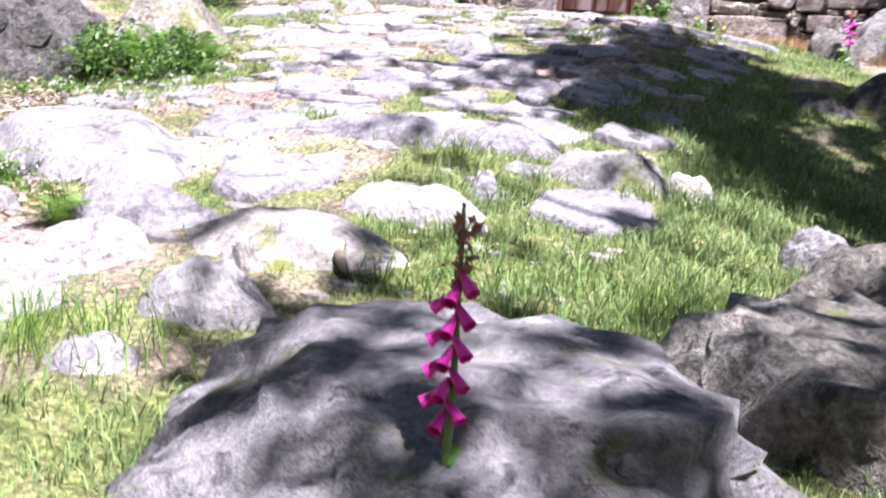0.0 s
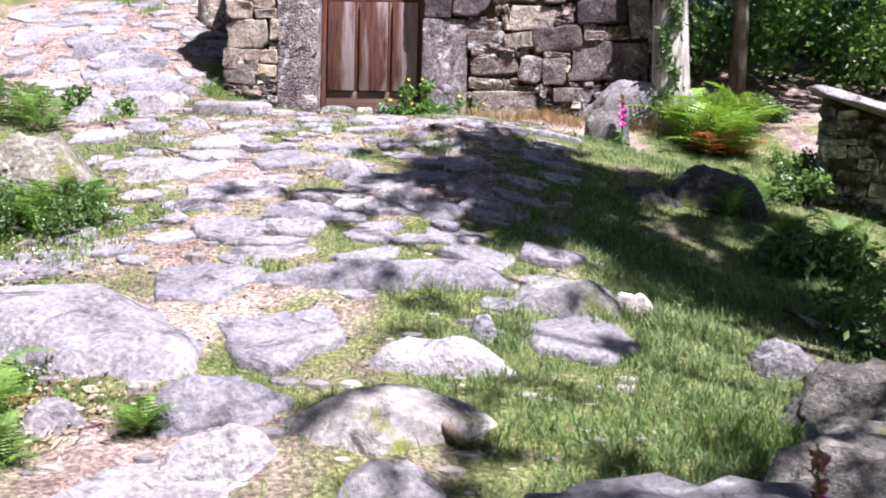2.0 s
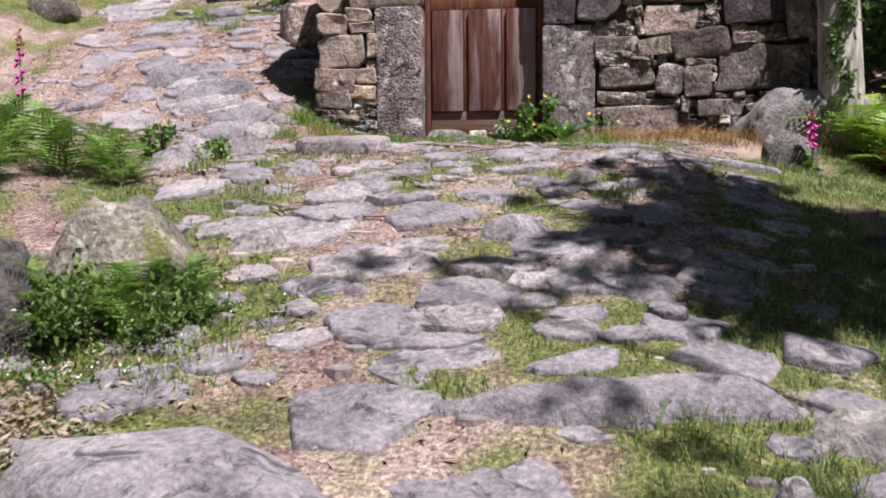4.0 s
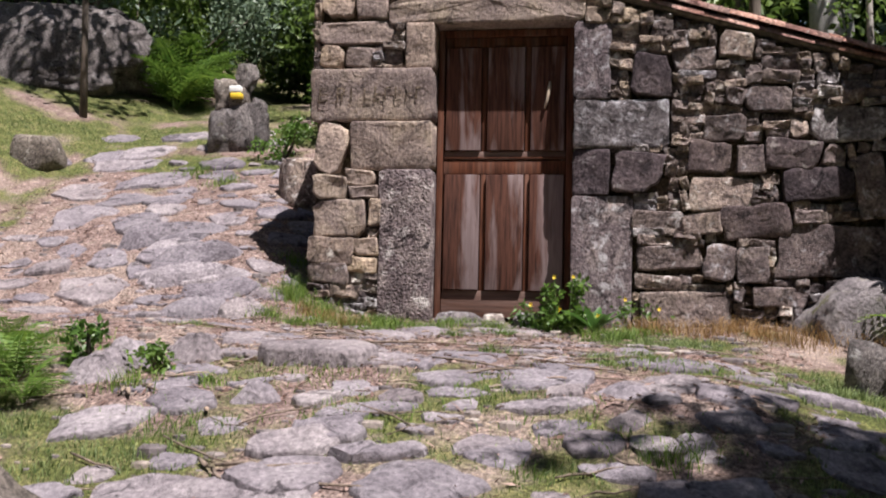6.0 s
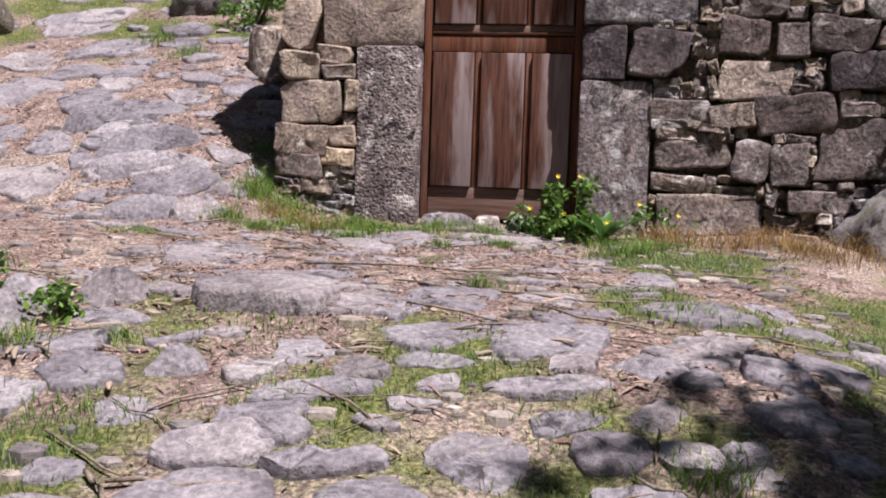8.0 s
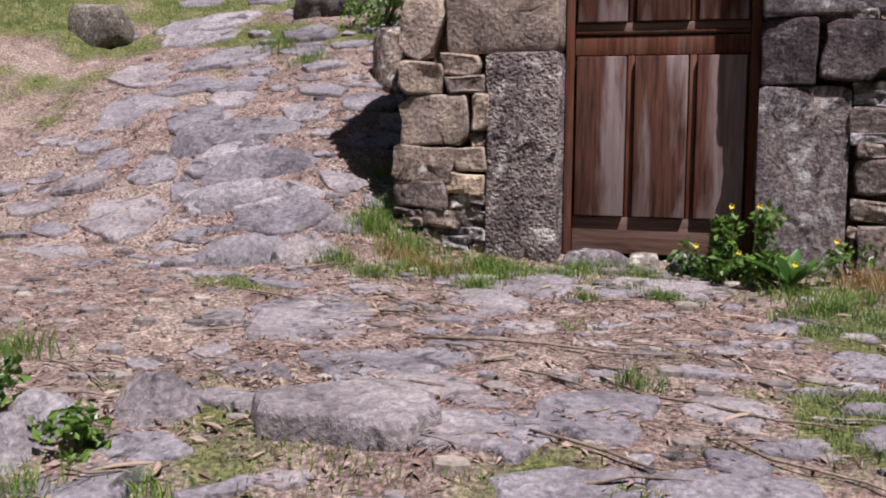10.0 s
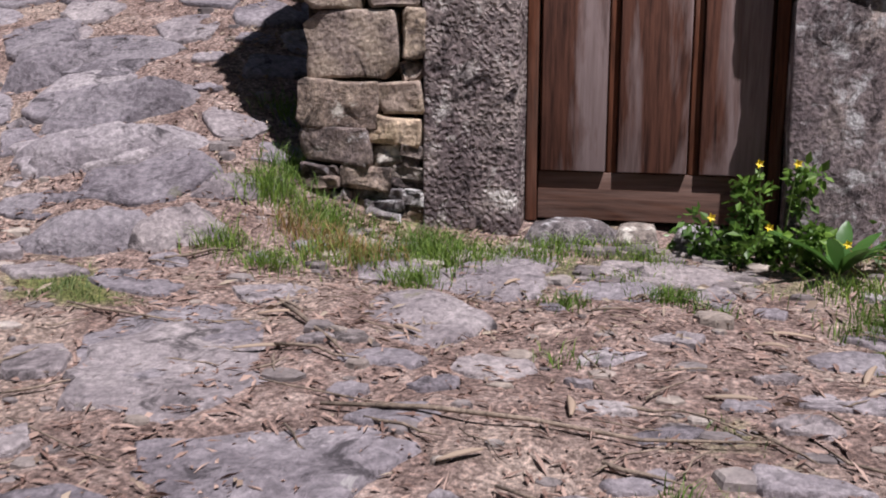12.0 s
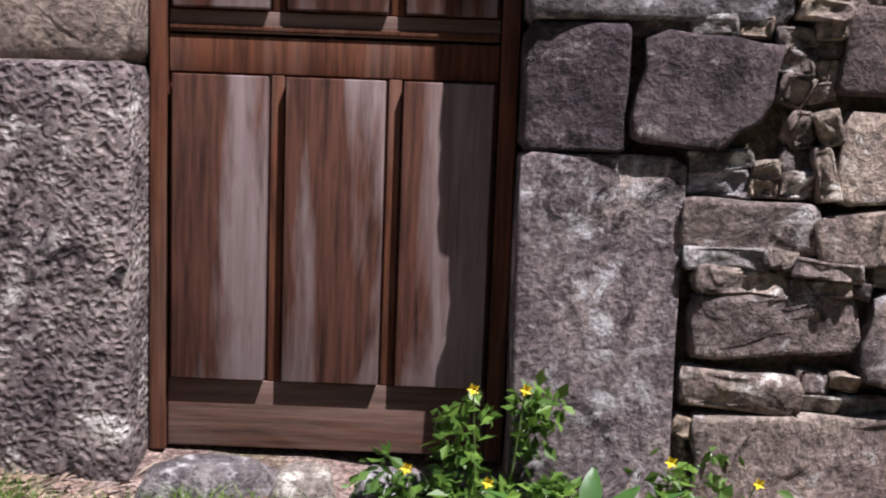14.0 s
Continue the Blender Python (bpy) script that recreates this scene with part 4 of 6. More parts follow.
slab(-2.37, -0.28, 0.47, 0.61, 0.028, 32)
slab(-3.18, 0.99, 0.53, 0.69, 0.028, 32)
slab(-2.5, 0.77, 0.48, 0.49, 0.028, 29)
slab(-3.56, 1.67, 0.64, 0.52, 0.028, 32)
slab(-2.55, 0.23, 0.31, 0.41, 0.028, 31)
slab(-2.9, 0.33, 0.25, 0.33, 0.028, 33)
slab(-3.61, 2.32, 0.37, 0.49, 0.028, 30)
slab(-2.94, 2.04, 0.45, 0.59, 0.028, 27)
slab(1.04, -2.78, 0.16, 0.21, 0.028, 3)
slab(1.37, -1.59, 0.26, 0.34, 0.028, -2)
slab(1.82, -2.27, 0.21, 0.27, 0.028, -9)
slab(1.13, -3.19, 0.16, 0.2, 0.05, 2)
slab(0.32, -2.74, 0.26, 0.22, 0.028, 15)
slab(1, -2.3, 0.28, 0.3, 0.028, 4)
slab(0.56, -3.8, 0.29, 0.09, 0.05, 16)
slab(1.44, -3.65, 0.16, 0.11, 0.034, -5)
slab(0.6, -4.52, 0.5, 0.22, 0.034, 15)
slab(0.95, -4.78, 0.37, 0.22, 0.05, 10)
slab(0.63, -4.96, 0.23, 0.15, 0.034, 17)
slab(0.94, -4.96, 0.42, 0.16, 0.034, 11)
slab(0.31, -4.01, 0.35, 0.29, 0.05, 17)
slab(0.72, -4.01, 0.47, 0.25, 0.034, 11)
slab(-0.1, -4.14, 0.4, 0.21, 0.034, 24)
slab(1.35, -4.91, 0.21, 0.11, 0.034, 1)
slab(1.5, -4.2, 0.29, 0.14, 0.034, -1)
slab(1.05, -4.56, 0.37, 0.17, 0.05, 7)
slab(1.52, -3.96, 0.28, 0.15, 0.034, -2)
slab(1.33, -5.02, 0.21, 0.13, 0.034, 2)
slab(1.53, -5.05, 0.19, 0.1, 0.05, -3)
slab(0.87, -5.1, 0.35, 0.12, 0.034, 13)
slab(0.37, -4.89, 0.17, 0.13, 0.034, 22)
slab(1.24, -4.67, 0.23, 0.12, 0.05, 4)
slab(1.97, -4.39, 0.27, 0.18, 0.034, -10)
slab(1.87, -4.74, 0.23, 0.14, 0.034, -9)
slab(1.66, -4.88, 0.14, 0.12, 0.05, -5)
slab(0.26, -4.21, 0.15, 0.14, 0.034, 19)
slab(0.71, -4.32, 0.29, 0.13, 0.034, 12)
slab(1.34, -3.83, 0.24, 0.13, 0.05, 1)
slab(0.93, -3.74, 0.23, 0.2, 0.034, 7)
slab(2, -4.15, 0.24, 0.17, 0.034, -10)
slab(1.69, -4.4, 0.2, 0.14, 0.05, -5)
slab(0.47, -5.14, 0.25, 0.1, 0.034, 21)
slab(1.22, -4.83, 0.18, 0.09, 0.034, 4)
slab(1.2, -5.99, 0.46, 0.59, 0.05, 8)
slab(2.26, -5.87, 0.36, 0.46, 0.034, -8)
slab(0.95, -5.22, 0.47, 0.31, 0.034, 10)
slab(0.77, -5.59, 0.46, 0.35, 0.05, 14)
slab(0.15, -4.21, 0.5, 0.41, 0.034, 16)
slab(0.7, -5.03, 0.33, 0.26, 0.05, 13)
slab(1.83, -5.18, 0.32, 0.23, 0.034, -1)
slab(1.39, -4.64, 0.32, 0.24, 0.034, 4)
slab(1.88, -4.57, 0.34, 0.34, 0.05, -2)
slab(0.59, -4.42, 0.37, 0.36, 0.034, 12)
slab(1.72, -4.95, 0.32, 0.22, 0.034, 0)
slab(2.14, -5.04, 0.28, 0.2, 0.05, -5)
slab(1.26, -4.32, 0.34, 0.25, 0.034, 5)
slab(1.67, -3.99, 0.29, 0.24, 0.034, 1)
slab(1.06, -7.07, 0.47, 0.27, 0.05, 24)
slab(1.28, -7.23, 0.31, 0.4, 0.034, 31)


def bedrock_ledges():
    """Long worn ledges that run across the track."""
    r = random.Random(31)
    for k in range(9):
        slab(-4.3 + 0.22 * k + r.uniform(-0.2, 0.2), 2.6 + 0.17 * ((k * 5) % 9) + r.uniform(-0.1, 0.1), r.uniform(0.4, 0.7), r.uniform(0.3, 0.45), r.uniform(0.03, 0.06), r.uniform(15, 35))
    for k in range(12):
        slab(-3.6 + 0.19 * k + r.uniform(-0.2, 0.2), 2.6 - 0.26 * k + r.uniform(-0.2, 0.2), r.uniform(0.4, 0.7), r.uniform(0.25, 0.4), r.uniform(0.03, 0.05), r.uniform(15, 35))


bedrock_ledges()


def scatter_small_stones():
    """Smaller stones of the old paving, between the large ones."""
    r = random.Random(11)
    n = 0
    for _ in range(9000):
        if n >= 165:
            break
        x, y = r.uniform(-3.6, 2.3), r.uniform(-6.2, 2.6)
        ok = (-5.7 < y < -2.3 and -0.5 < x < 2.2) or (x < -1.0 and -1.0 < y < 2.6 and x > -4.2 + 0.2 * y) or (-2.6 < y < -0.4 and -0.9 < x < 1.5 and r.random() < 0.25)
        if not ok:
            continue
        w = r.uniform(0.13, 0.48)
        if any((x - a) ** 2 / (big * 0.95 + w * 0.45) ** 2 + (y - b) ** 2 / (sml * 0.95 + w * 0.28) ** 2 < 1 for a, b, big, sml in LAID):
            continue
        if y > -2.3 and x > -0.9:
            w *= 0.6
        slab(x, y, w, w * r.uniform(0.4, 0.8), r.uniform(0.014, 0.035), r.uniform(-15, 35))
        n += 1


scatter_small_stones()


def scatter_chips():
    """Countless small flat stones trodden into the earth."""
    r = random.Random(12)
    verts, faces = [], []
    n = 0
    while n < 1900:
        x, y = r.uniform(-3.8, 2.4), r.uniform(-7.0, 2.4)
        if n % 5 == 0:
            x, y = r.uniform(-0.62, 0.9), r.uniform(-0.5, -0.13)
        if y > -0.12 and x > -0.95 or any(abs(x - a) < big * 0.9 and abs(y - b) < sml * 0.9 for a, b, big, sml in LAID):
            continue
        w = r.uniform(0.018, 0.05) if r.random() < 0.6 else r.uniform(0.05, 0.12)
        d, h, z = w * r.uniform(0.45, 0.9), w * r.uniform(0.08, 0.22), ground_z(x, y)
        k, a0, o = r.randint(5, 7), r.uniform(0, 6.28), len(verts)
        for lay, (q, zz) in enumerate(((1.08, -0.02), (1.0, h * 0.6), (0.75, h))):
            for i in range(k):
                a = a0 + 6.2832 * i / k
                verts.append((x + math.cos(a) * w / 2 * q * r.uniform(0.85, 1.1), y + math.sin(a) * d / 2 * q, z + zz))
        for lay in range(2):
            for i in range(k):
                faces.append((o + lay * k + i, o + lay * k + (i + 1) % k, o + (lay + 1) * k + (i + 1) % k, o + (lay + 1) * k + i))
        faces.append(tuple(o + 2 * k + i for i in range(k)))
        n += 1
    tagged(raw("stone_chips", verts, faces, CHIPS, GROUND), "small pale stones trodden into the earth", kind="stuff")


scatter_chips()


def waymark():
    """A post of stacked rock with the white and yellow trail mark."""
    x, y = -2.62, 3.05
    z = ground_z(x, y)
    w = tagged(new("waymark_rock"), "upright rock with a white and yellow painted trail mark", "rock")
    w.location = (x, y, z)
    for dx, dz, ww, hh, s in ((-0.02, 0.2, 0.46, 0.32, 71), (-0.06, 0.52, 0.4, 0.22, 72), (0.06, 0.76, 0.22, 0.14, 73), (0.2, 0.26, 0.24, 0.26, 74)):
        bm = rock_verts(ww, ww * 0.75, hh, s, 4, 0.8, 0.5)
        o = part("rock", bm, OUTCROP, w)
        o.location = (dx, 0, dz)
    part("paint_mark", box_bm(-0.045, 0.075, -0.19, -0.10, 0.56, 0.63, 0.012), PAINTW, w, "white paint stripe")
    part("paint_mark", box_bm(-0.03, 0.085, -0.19, -0.10, 0.5, 0.556, 0.012), PAINTY, w, "yellow paint stripe")


waymark()


def second_hut():
    """The low ruined hut beside the stream."""
    h = tagged(new("stone_hut"), "low dark rubble hut with a flat stone slab roof", "hut")
    x0, x1, y0, y1 = 3.76, 7.0, -3.15, -0.4
    turn_hut = Matrix.Translation((x0, y0, 0)) @ Matrix.Rotation(radians(-17), 4, "Z") @ Matrix.Translation((-x0, -y0, 0))
    h.matrix_basis = turn_hut
    zt = lambda x: 0.0 - 0.36 * (x - x0)
    bm = bmesh.new()
    prism(bm, [(x0, -1.6), (x1, -1.6), (x1, zt(x1)), (x0, zt(x0))], y0 + 0.05, y1)
    bmesh.ops.recalc_face_normals(bm, faces=bm.faces)
    wall = link("hut_wall", bm, JOINT, h, smooth=False)
    verts, faces, r = [], [], random.Random(8)
    state = rng.getstate()
    z = -1.0
    while z < 0.0:
        hh = r.uniform(0.03, 0.085)
        x = x0 - 0.02
        while x < x0 + 1.3:
            w = r.uniform(0.06, 0.2)
            top = min(z + hh, zt(x + w / 2) - 0.02)
            if top - z > 0.025:
                v, f = stone_mesh(x - 0.004, x + w + 0.004, z - 0.004, top + 0.002, r.uniform(-0.02, 0.04), 0.1, 1.3)
                o = len(verts)
                verts += [(a, b + y0 + 0.04, c) for a, b, c in v]
                faces += [tuple(o + k for k in q) for q in f]
            x += w
        z += hh
    rng.setstate(state)
    tagged(raw("rubble", verts, faces, HUTSTONE, wall), "dark and white lichened rubble", kind="stuff")
    for k in range(7):
        xa = x0 + 0.02 + k * 0.42
        for row in range(3):
            bm = rock_verts(0.6, 0.95, 0.035, 200 + k * 5 + row, 3, 3.0, 0.1)
            o = part("roof_slab", bm, SLATE, h)
            o.matrix_basis = Matrix.Translation((xa + 0.2, y0 + 0.25 + row * 0.85, zt(xa + 0.2) + 0.05 + 0.02 * (row % 2))) @ Matrix.Rotation(math.atan(0.36), 4, "Y") @ Matrix.Rotation(r.uniform(-0.1, 0.1), 4, "Z")


second_hut()


# ---------------- plants ----------------
def leaf_cloud(centres, count, size, seed, flat=0.0, droop=0.3):
    """Many small folded leaves scattered round the centres (x, y, z, radius)."""
    r = np.random.RandomState(seed)
    cs = np.array(centres, float)
    wts = cs[:, 3] ** 2
    pick = r.choice(len(cs), count, p=wts / wts.sum())
    d = r.normal(size=(count, 3))
    d /= np.linalg.norm(d, axis=1)[:, None]
    rad = cs[pick, 3] * (0.35 + 0.65 * r.rand(count) ** 0.6)
    p = cs[pick, :3] + d * rad[:, None] * np.array((1, 1, 1 - flat))
    u = r.normal(size=(count, 3))
    u[:, 2] -= droop
    u /= np.linalg.norm(u, axis=1)[:, None]
    w = np.cross(u, r.normal(size=(count, 3)))
    w /= np.linalg.norm(w, axis=1)[:, None]
    s = size * (0.6 + 0.8 * r.rand(count))[:, None]
    nrm = np.cross(u, w)
    a, b, c, e = p, p + u * s * 0.5 + w * s * 0.27 + nrm * s * 0.08, p + u * s, p + u * s * 0.5 - w * s * 0.27 + nrm * s * 0.08
    verts = np.stack([a, b, c, e], 1).reshape(-1, 3)
    k = np.arange(count)[:, None] * 4
    faces = np.concatenate([k + np.array([[0, 1, 2]]), k + np.array([[0, 2, 3]])])
    return verts.tolist(), faces.tolist()


def tree(height_m, radius, seed, bark, leaves, crown_low=0.45, spread=1.6, count=2600, size=0.16, lean=0.0):
    r = random.Random(seed)
    t = new("tree")
    pts, rad = [], []
    for k in range(9):
        f = k / 8
        pts.append((lean * f * height_m + 0.12 * math.sin(f * 4 + seed), 0.1 * math.sin(f * 5 + seed * 2), f * height_m - 0.15))
        rad.append(radius * (1.25 if k == 0 else 1.0) * (1 - 0.75 * f) + 0.004)
    v, f = tube(pts, rad, 10)
    raw("trunk", v, f, bark, t, True)
    centres = []
    for k in range(11):
        f0 = crown_low + (1 - crown_low) * k / 11
        a = k * 2.4 + seed
        base = Vector((lean * f0 * height_m, 0, f0 * height_m))
        ln = spread * (1.1 - 0.5 * f0) * r.uniform(0.7, 1.2)
        tip = base + Vector((math.cos(a) * ln, math.sin(a) * ln, ln * r.uniform(0.2, 0.6)))
        mid = (base + tip) / 2 + Vector((0, 0, -0.1))
        v, f = tube([base, mid, tip], [radius * 0.32, radius * 0.2, 0.008], 6)
        raw("limb", v, f, bark, t, True)
        centres.append((*tip, spread * 0.42 * r.uniform(0.7, 1.2)))
        centres.append((*(mid + Vector((0, 0, 0.25))), spread * 0.3 * r.uniform(0.7, 1.2)))
    v, f = leaf_cloud(centres, count, size, seed)
    raw("crown", v, f, leaves, t)
    return t


def place_trees():
    kinds = [
        (tree(11, 0.13, 1, DARKBARK, LEAF, 0.32, 2.1, 5200, 0.20), "tall dark woodland tree with open leafy crown"),
        (tree(13, 0.16, 2, SMOOTHBARK, BLUELEAF, 0.4, 1.9, 4200, 0.20), "tall eucalyptus with smooth pale trunk"),
        (tree(8, 0.09, 3, DARKBARK, LEAF, 0.15, 1.9, 5200, 0.17, 0.03), "slim young tree with leaves almost to the ground"),
        (tree(10, 0.07, 4, PALEBARK, BLUELEAF, 0.5, 1.3, 2600, 0.17, -0.03), "thin pale-barked tree in the wood"),
    ]
    r = random.Random(21)
    spots = []
    for _ in range(900):
        if len(spots) >= 58:
            break
        x, y = r.uniform(-11, 17), r.uniform(4.8, 26)
        if -6.0 < x < -1.2 and y < 7.5:
            continue
        if -4.6 < x < -2.6 and y < 16:
            continue
        if x > 1.5 and y < 13 and r.random() < 0.6:
            continue
        if all((x - a) ** 2 + (y - b) ** 2 > 1.5 for a, b in spots):
            spots.append((x, y))
    for _ in range(400):
        x, y = r.uniform(6.0, 15), r.uniform(1.8, 6)
        if len(spots) >= 66:
            break
        if all((x - a) ** 2 + (y - b) ** 2 > 1.6 for a, b in spots):
            spots.append((x, y))
    for i, (x, y) in enumerate(spots):
        src, lab = kinds[(i * 7 + i // 3) % 4]
        m = Matrix.Translation((x, y, ground_z(x, y))) @ Matrix.Rotation(r.uniform(0, 6.28), 4, "Z")
        s = r.uniform(0.85, 1.2)
        if i < 4:
            src, lab = kinds[i]
            src.matrix_basis = m
            ob = src
        else:
            ob = copy_thing(src, m)
        tagged(ob, lab, "tree", "woodland trees")
    # unseen trees added behind the foot of the track to hold back sky light
    for k in range(34):
        x, y = -9 + (k % 12) * 2.1 + r.uniform(-0.7, 0.7), -14.5 - 2.4 * (k // 12) + r.uniform(-0.8, 0.8)
        src, lab = kinds[(0, 2, 0, 1)[k % 4]]
        ob = copy_thing(src, Matrix.Translation((x, y, ground_z(x, y))) @ Matrix.Rotation(r.uniform(0, 6.28), 4, "Z"))
        tagged(ob, lab, "tree", "woodland trees")


place_trees()


def big_eucalyptus():
    t = tree(15, 0.24, 9, SMOOTHBARK, BLUELEAF, 0.6, 2.4, 2500, 0.2)
    t.matrix_basis = Matrix.Translation((3.86, 6.5, ground_z(3.86, 6.5)))
    tagged(t, "thick eucalyptus with smooth pale grey trunk behind the roof", "tree")


big_eucalyptus()


def vine_tree():
    t = tree(9, 0.035, 41, DARKBARK, LEAF, 0.5, 1.9, 4200, 0.17)
    t.matrix_basis = Matrix.Translation((-4.75, 3.75, ground_z(-4.75, 3.75)))
    tagged(t, "thin-stemmed leafy tree before the overhanging boulder", "tree")


vine_tree()


def ivy_tree():
    t = tagged(new("tree"), "pale rough-barked trunk with ivy at the end of the wall", "tree")
    x, y = 3.2, -0.25
    t.location = (x, y, ground_z(x, y) - 0.1)
    pts = [(0, 0, 0), (0.01, 0, 0.5), (-0.02, 0.02, 1.2), (-0.06, 0, 2.2), (-0.02, 0.05, 4), (0.1, 0, 7)]
    v, f = tube(pts, [0.22, 0.165, 0.15, 0.13, 0.1, 0.05], 16)
    raw("trunk", v, f, PALEBARK, t, True)
    c = [(2.6 + 0.6 * math.cos(k), -0.4 + 0.6 * math.sin(k), 6 + 0.35 * k, 0.7) for k in range(6)]
    for k in range(4):
        v, f = tube([(0.0, 0, 4.4 + 0.6 * k), tuple(c[k][:3])], [0.035, 0.01], 6)
        raw("limb", v, f, PALEBARK, t, True)
    v, f = leaf_cloud(c, 1800, 0.15, 31)
    raw("crown", v, f, LEAF, t)
    r = random.Random(4)
    c = [(-0.02 + r.uniform(-0.09, 0.07), -0.15, 0.1 + 0.06 * k, 0.06) for k in range(30)]
    v, f = leaf_cloud(c, 1100, 0.05, 32)
    tagged(raw("ivy", v, f, DARKLEAF, t), "dark green ivy")


ivy_tree()


def dark_trunk(x, y, rad, hgt, lab, bark):
    t = tagged(new("tree"), lab, "tree")
    t.location = (x, y, ground_z(x, y) - 0.2)
    v, f = tube([(0, 0, 0), (0.02, 0, 1), (-0.03, 0.03, 2.5), (0.05, 0, hgt)], [rad * 1.2, rad, rad * 0.9, rad * 0.4], 10)
    raw("trunk", v, f, bark, t, True)
    c = [(2.6 + 0.9 * math.cos(k * 1.7), 0.6 + 0.9 * math.sin(k * 1.7), hgt - 0.8 + 0.3 * k, 0.8) for k in range(8)]
    for k in range(5):
        v, f = tube([(0, 0, hgt - 2.0 + 0.3 * k), tuple(c[k][:3])], [rad * 0.35, 0.01], 6)
        raw("limb", v, f, bark, t, True)
    v, f = leaf_cloud(c, 2400, 0.16, int(x * 10 + 50))
    raw("crown", v, f, LEAF, t)


dark_trunk(3.98, 0.9, 0.075, 6, "dark straight trunk among bright ferns", DARKBARK)
dark_trunk(5.6, 1.2, 0.07, 7, "thin pale trunk behind the low hut", PALEBARK)


for k in range(9):
    dark_trunk(1.6 + 0.72 * k + 0.3 * math.sin(k * 2.7), 5.6 + 1.1 * math.sin(k * 1.9), 0.04 + 0.012 * (k % 3), 9, "thin pale trunk in the dark wood", (PALEBARK, SMOOTHBARK, DARKBARK)[k % 3])


def shade_tree():
    """The tree beside the track whose crown dapples the rocks with shade."""
    t = tagged(new("tree"), "broad leafy tree that shades the rocky track", "tree")
    bx, by = 6.2, -8.2
    t.location = (bx, by, ground_z(bx, by) - 0.2)
    v, f = tube([(0, 0, 0), (-0.1, 0, 1.5), (-0.3, 0.2, 3.2), (-0.7, 0.5, 5.2), (-1.0, 0.7, 7)], [0.26, 0.2, 0.17, 0.1, 0.03], 12)
    raw("trunk", v, f, DARKBARK, t, True)
    r = random.Random(15)
    centres = []
    # clumps stand up the sun's way from the shade that they cast
    solid = [(1.85, -3.85), (2.05, -3.65), (1.7, -4.15), (1.92, -4.12), (2.1, -3.35), (1.95, -4.45), (2.1, -4.3), (2.4, -3.9), (2.6, -4.3), (2.35, -4.5), (2.5, -3.6), (2.9, -4.0), (2.2, -3.6), (2.75, -3.6), (2.15, -4.8), (2.9, -5.25), (3.2, -5.2), (2.6, -4.65), (2.7, -4.86), (2.89, -4.99), (3.15, -4.44), (3.37, -4.44), (3.39, -3.89), (3.56, -4.19), (2.0, -4.08), (2.19, -3.92), (2.15, -4.24), (2.06, -4.55)]
    low = [(3.0, -7.1), (3.2, -7.05), (3.1, -6.9), (2.9, -7.15), (3.3, -6.9), (2.5, -7.7), (2.3, -7.45), (2.7, -7.65), (2.9, -7.5), (2.55, -7.95), (2.22, -7.39), (2.06, -7.34), (2.48, -7.27), (1.82, -7.27), (2.13, -7.23), (2.28, -7.21), (2.68, -7.2), (2.58, -7.09), (1.91, -7.03), (1.78, -7.03), (3.05, -7.03), (2.94, -6.93), (2.84, -6.82), (2.67, -6.8), (3.19, -6.75), (1.97, -6.75), (2.42, -6.73), (1.41, -6.68), (2.95, -6.57), (2.75, -6.57), (1.47, -6.56), (1.85, -6.56), (3.15, -6.56), (1.68, -6.54), (1.91, -6.43), (3.1, -6.41), (2.04, -6.31), (2.25, -7.55), (2.45, -7.6), (2.65, -7.5), (2.8, -7.4), (2.35, -7.75), (2.6, -7.8), (2.85, -7.7), (2.1, -7.6), (2.75, -7.9)]
    high = [(2.48, -5.93), (1.65, -5.92), (2.15, -5.67), (1.65, -5.62), (1.32, -5.57), (1.78, -5.01), (1.33, -4.88), (1.98, -4.86), (1.79, -4.78), (1.62, -4.69), (1.42, -4.69), (1.32, -4.57), (1.53, -4.57), (0.64, -4.56), (0.9, -4.56), (2.21, -4.51), (1.04, -4.48), (1.18, -4.41), (1.63, -4.37), (1.46, -4.35), (1.28, -4.28), (2.41, -4.16), (1.07, -3.79), (1.21, -3.75), (1.42, -3.71), (1.62, -3.7), (1.35, -3.57), (1.62, -3.56), (1.86, -3.55), (1.48, -3.5), (1.43, -3.28), (2.09, -3.23), (1.65, -3.04), (1.81, -2.96), (1.93, -4.38), (1.75, -4.43), (1.87, -4.69), (1.94, -4.89), (1.76, -3.51)]
    for spots, n, rad, small, large in ((solid, 8, 0.17, 0.09, 0.2), (low, 2, 0.06, 0.05, 0.095), (high, 2, 0.06, 0.04, 0.085)):
        for sx, sy in spots:
            for k in range(n):
                px, py = sx + r.gauss(0, rad), sy + r.gauss(0, rad * 0.75)
                hh = r.uniform(3.6, 5.6)
                up = hh + 1.15 - float(height(px, py))
                centres.append((px + up * SUN_WAY.x / SUN_WAY.z - bx, py + up * SUN_WAY.y / SUN_WAY.z - by, hh + 1.2 - t.location.z, r.uniform(small, large)))
    for k, c in enumerate(centres):
        if k % 9 == 0:
            v, f = tube([(-0.3, 0.2, 2.9 + (k % 5) * 0.4), ((c[0] - 0.3) / 2, (c[1] + 0.2) / 2, c[2] * 0.5 + 1.9), tuple(c[:3])], [0.05, 0.03, 0.006], 5)
            raw("limb", v, f, DARKBARK, t, True)
    v, f = leaf_cloud(centres, 24000, 0.085, 77)
    raw("crown", v, f, LEAF, t)


shade_tree()


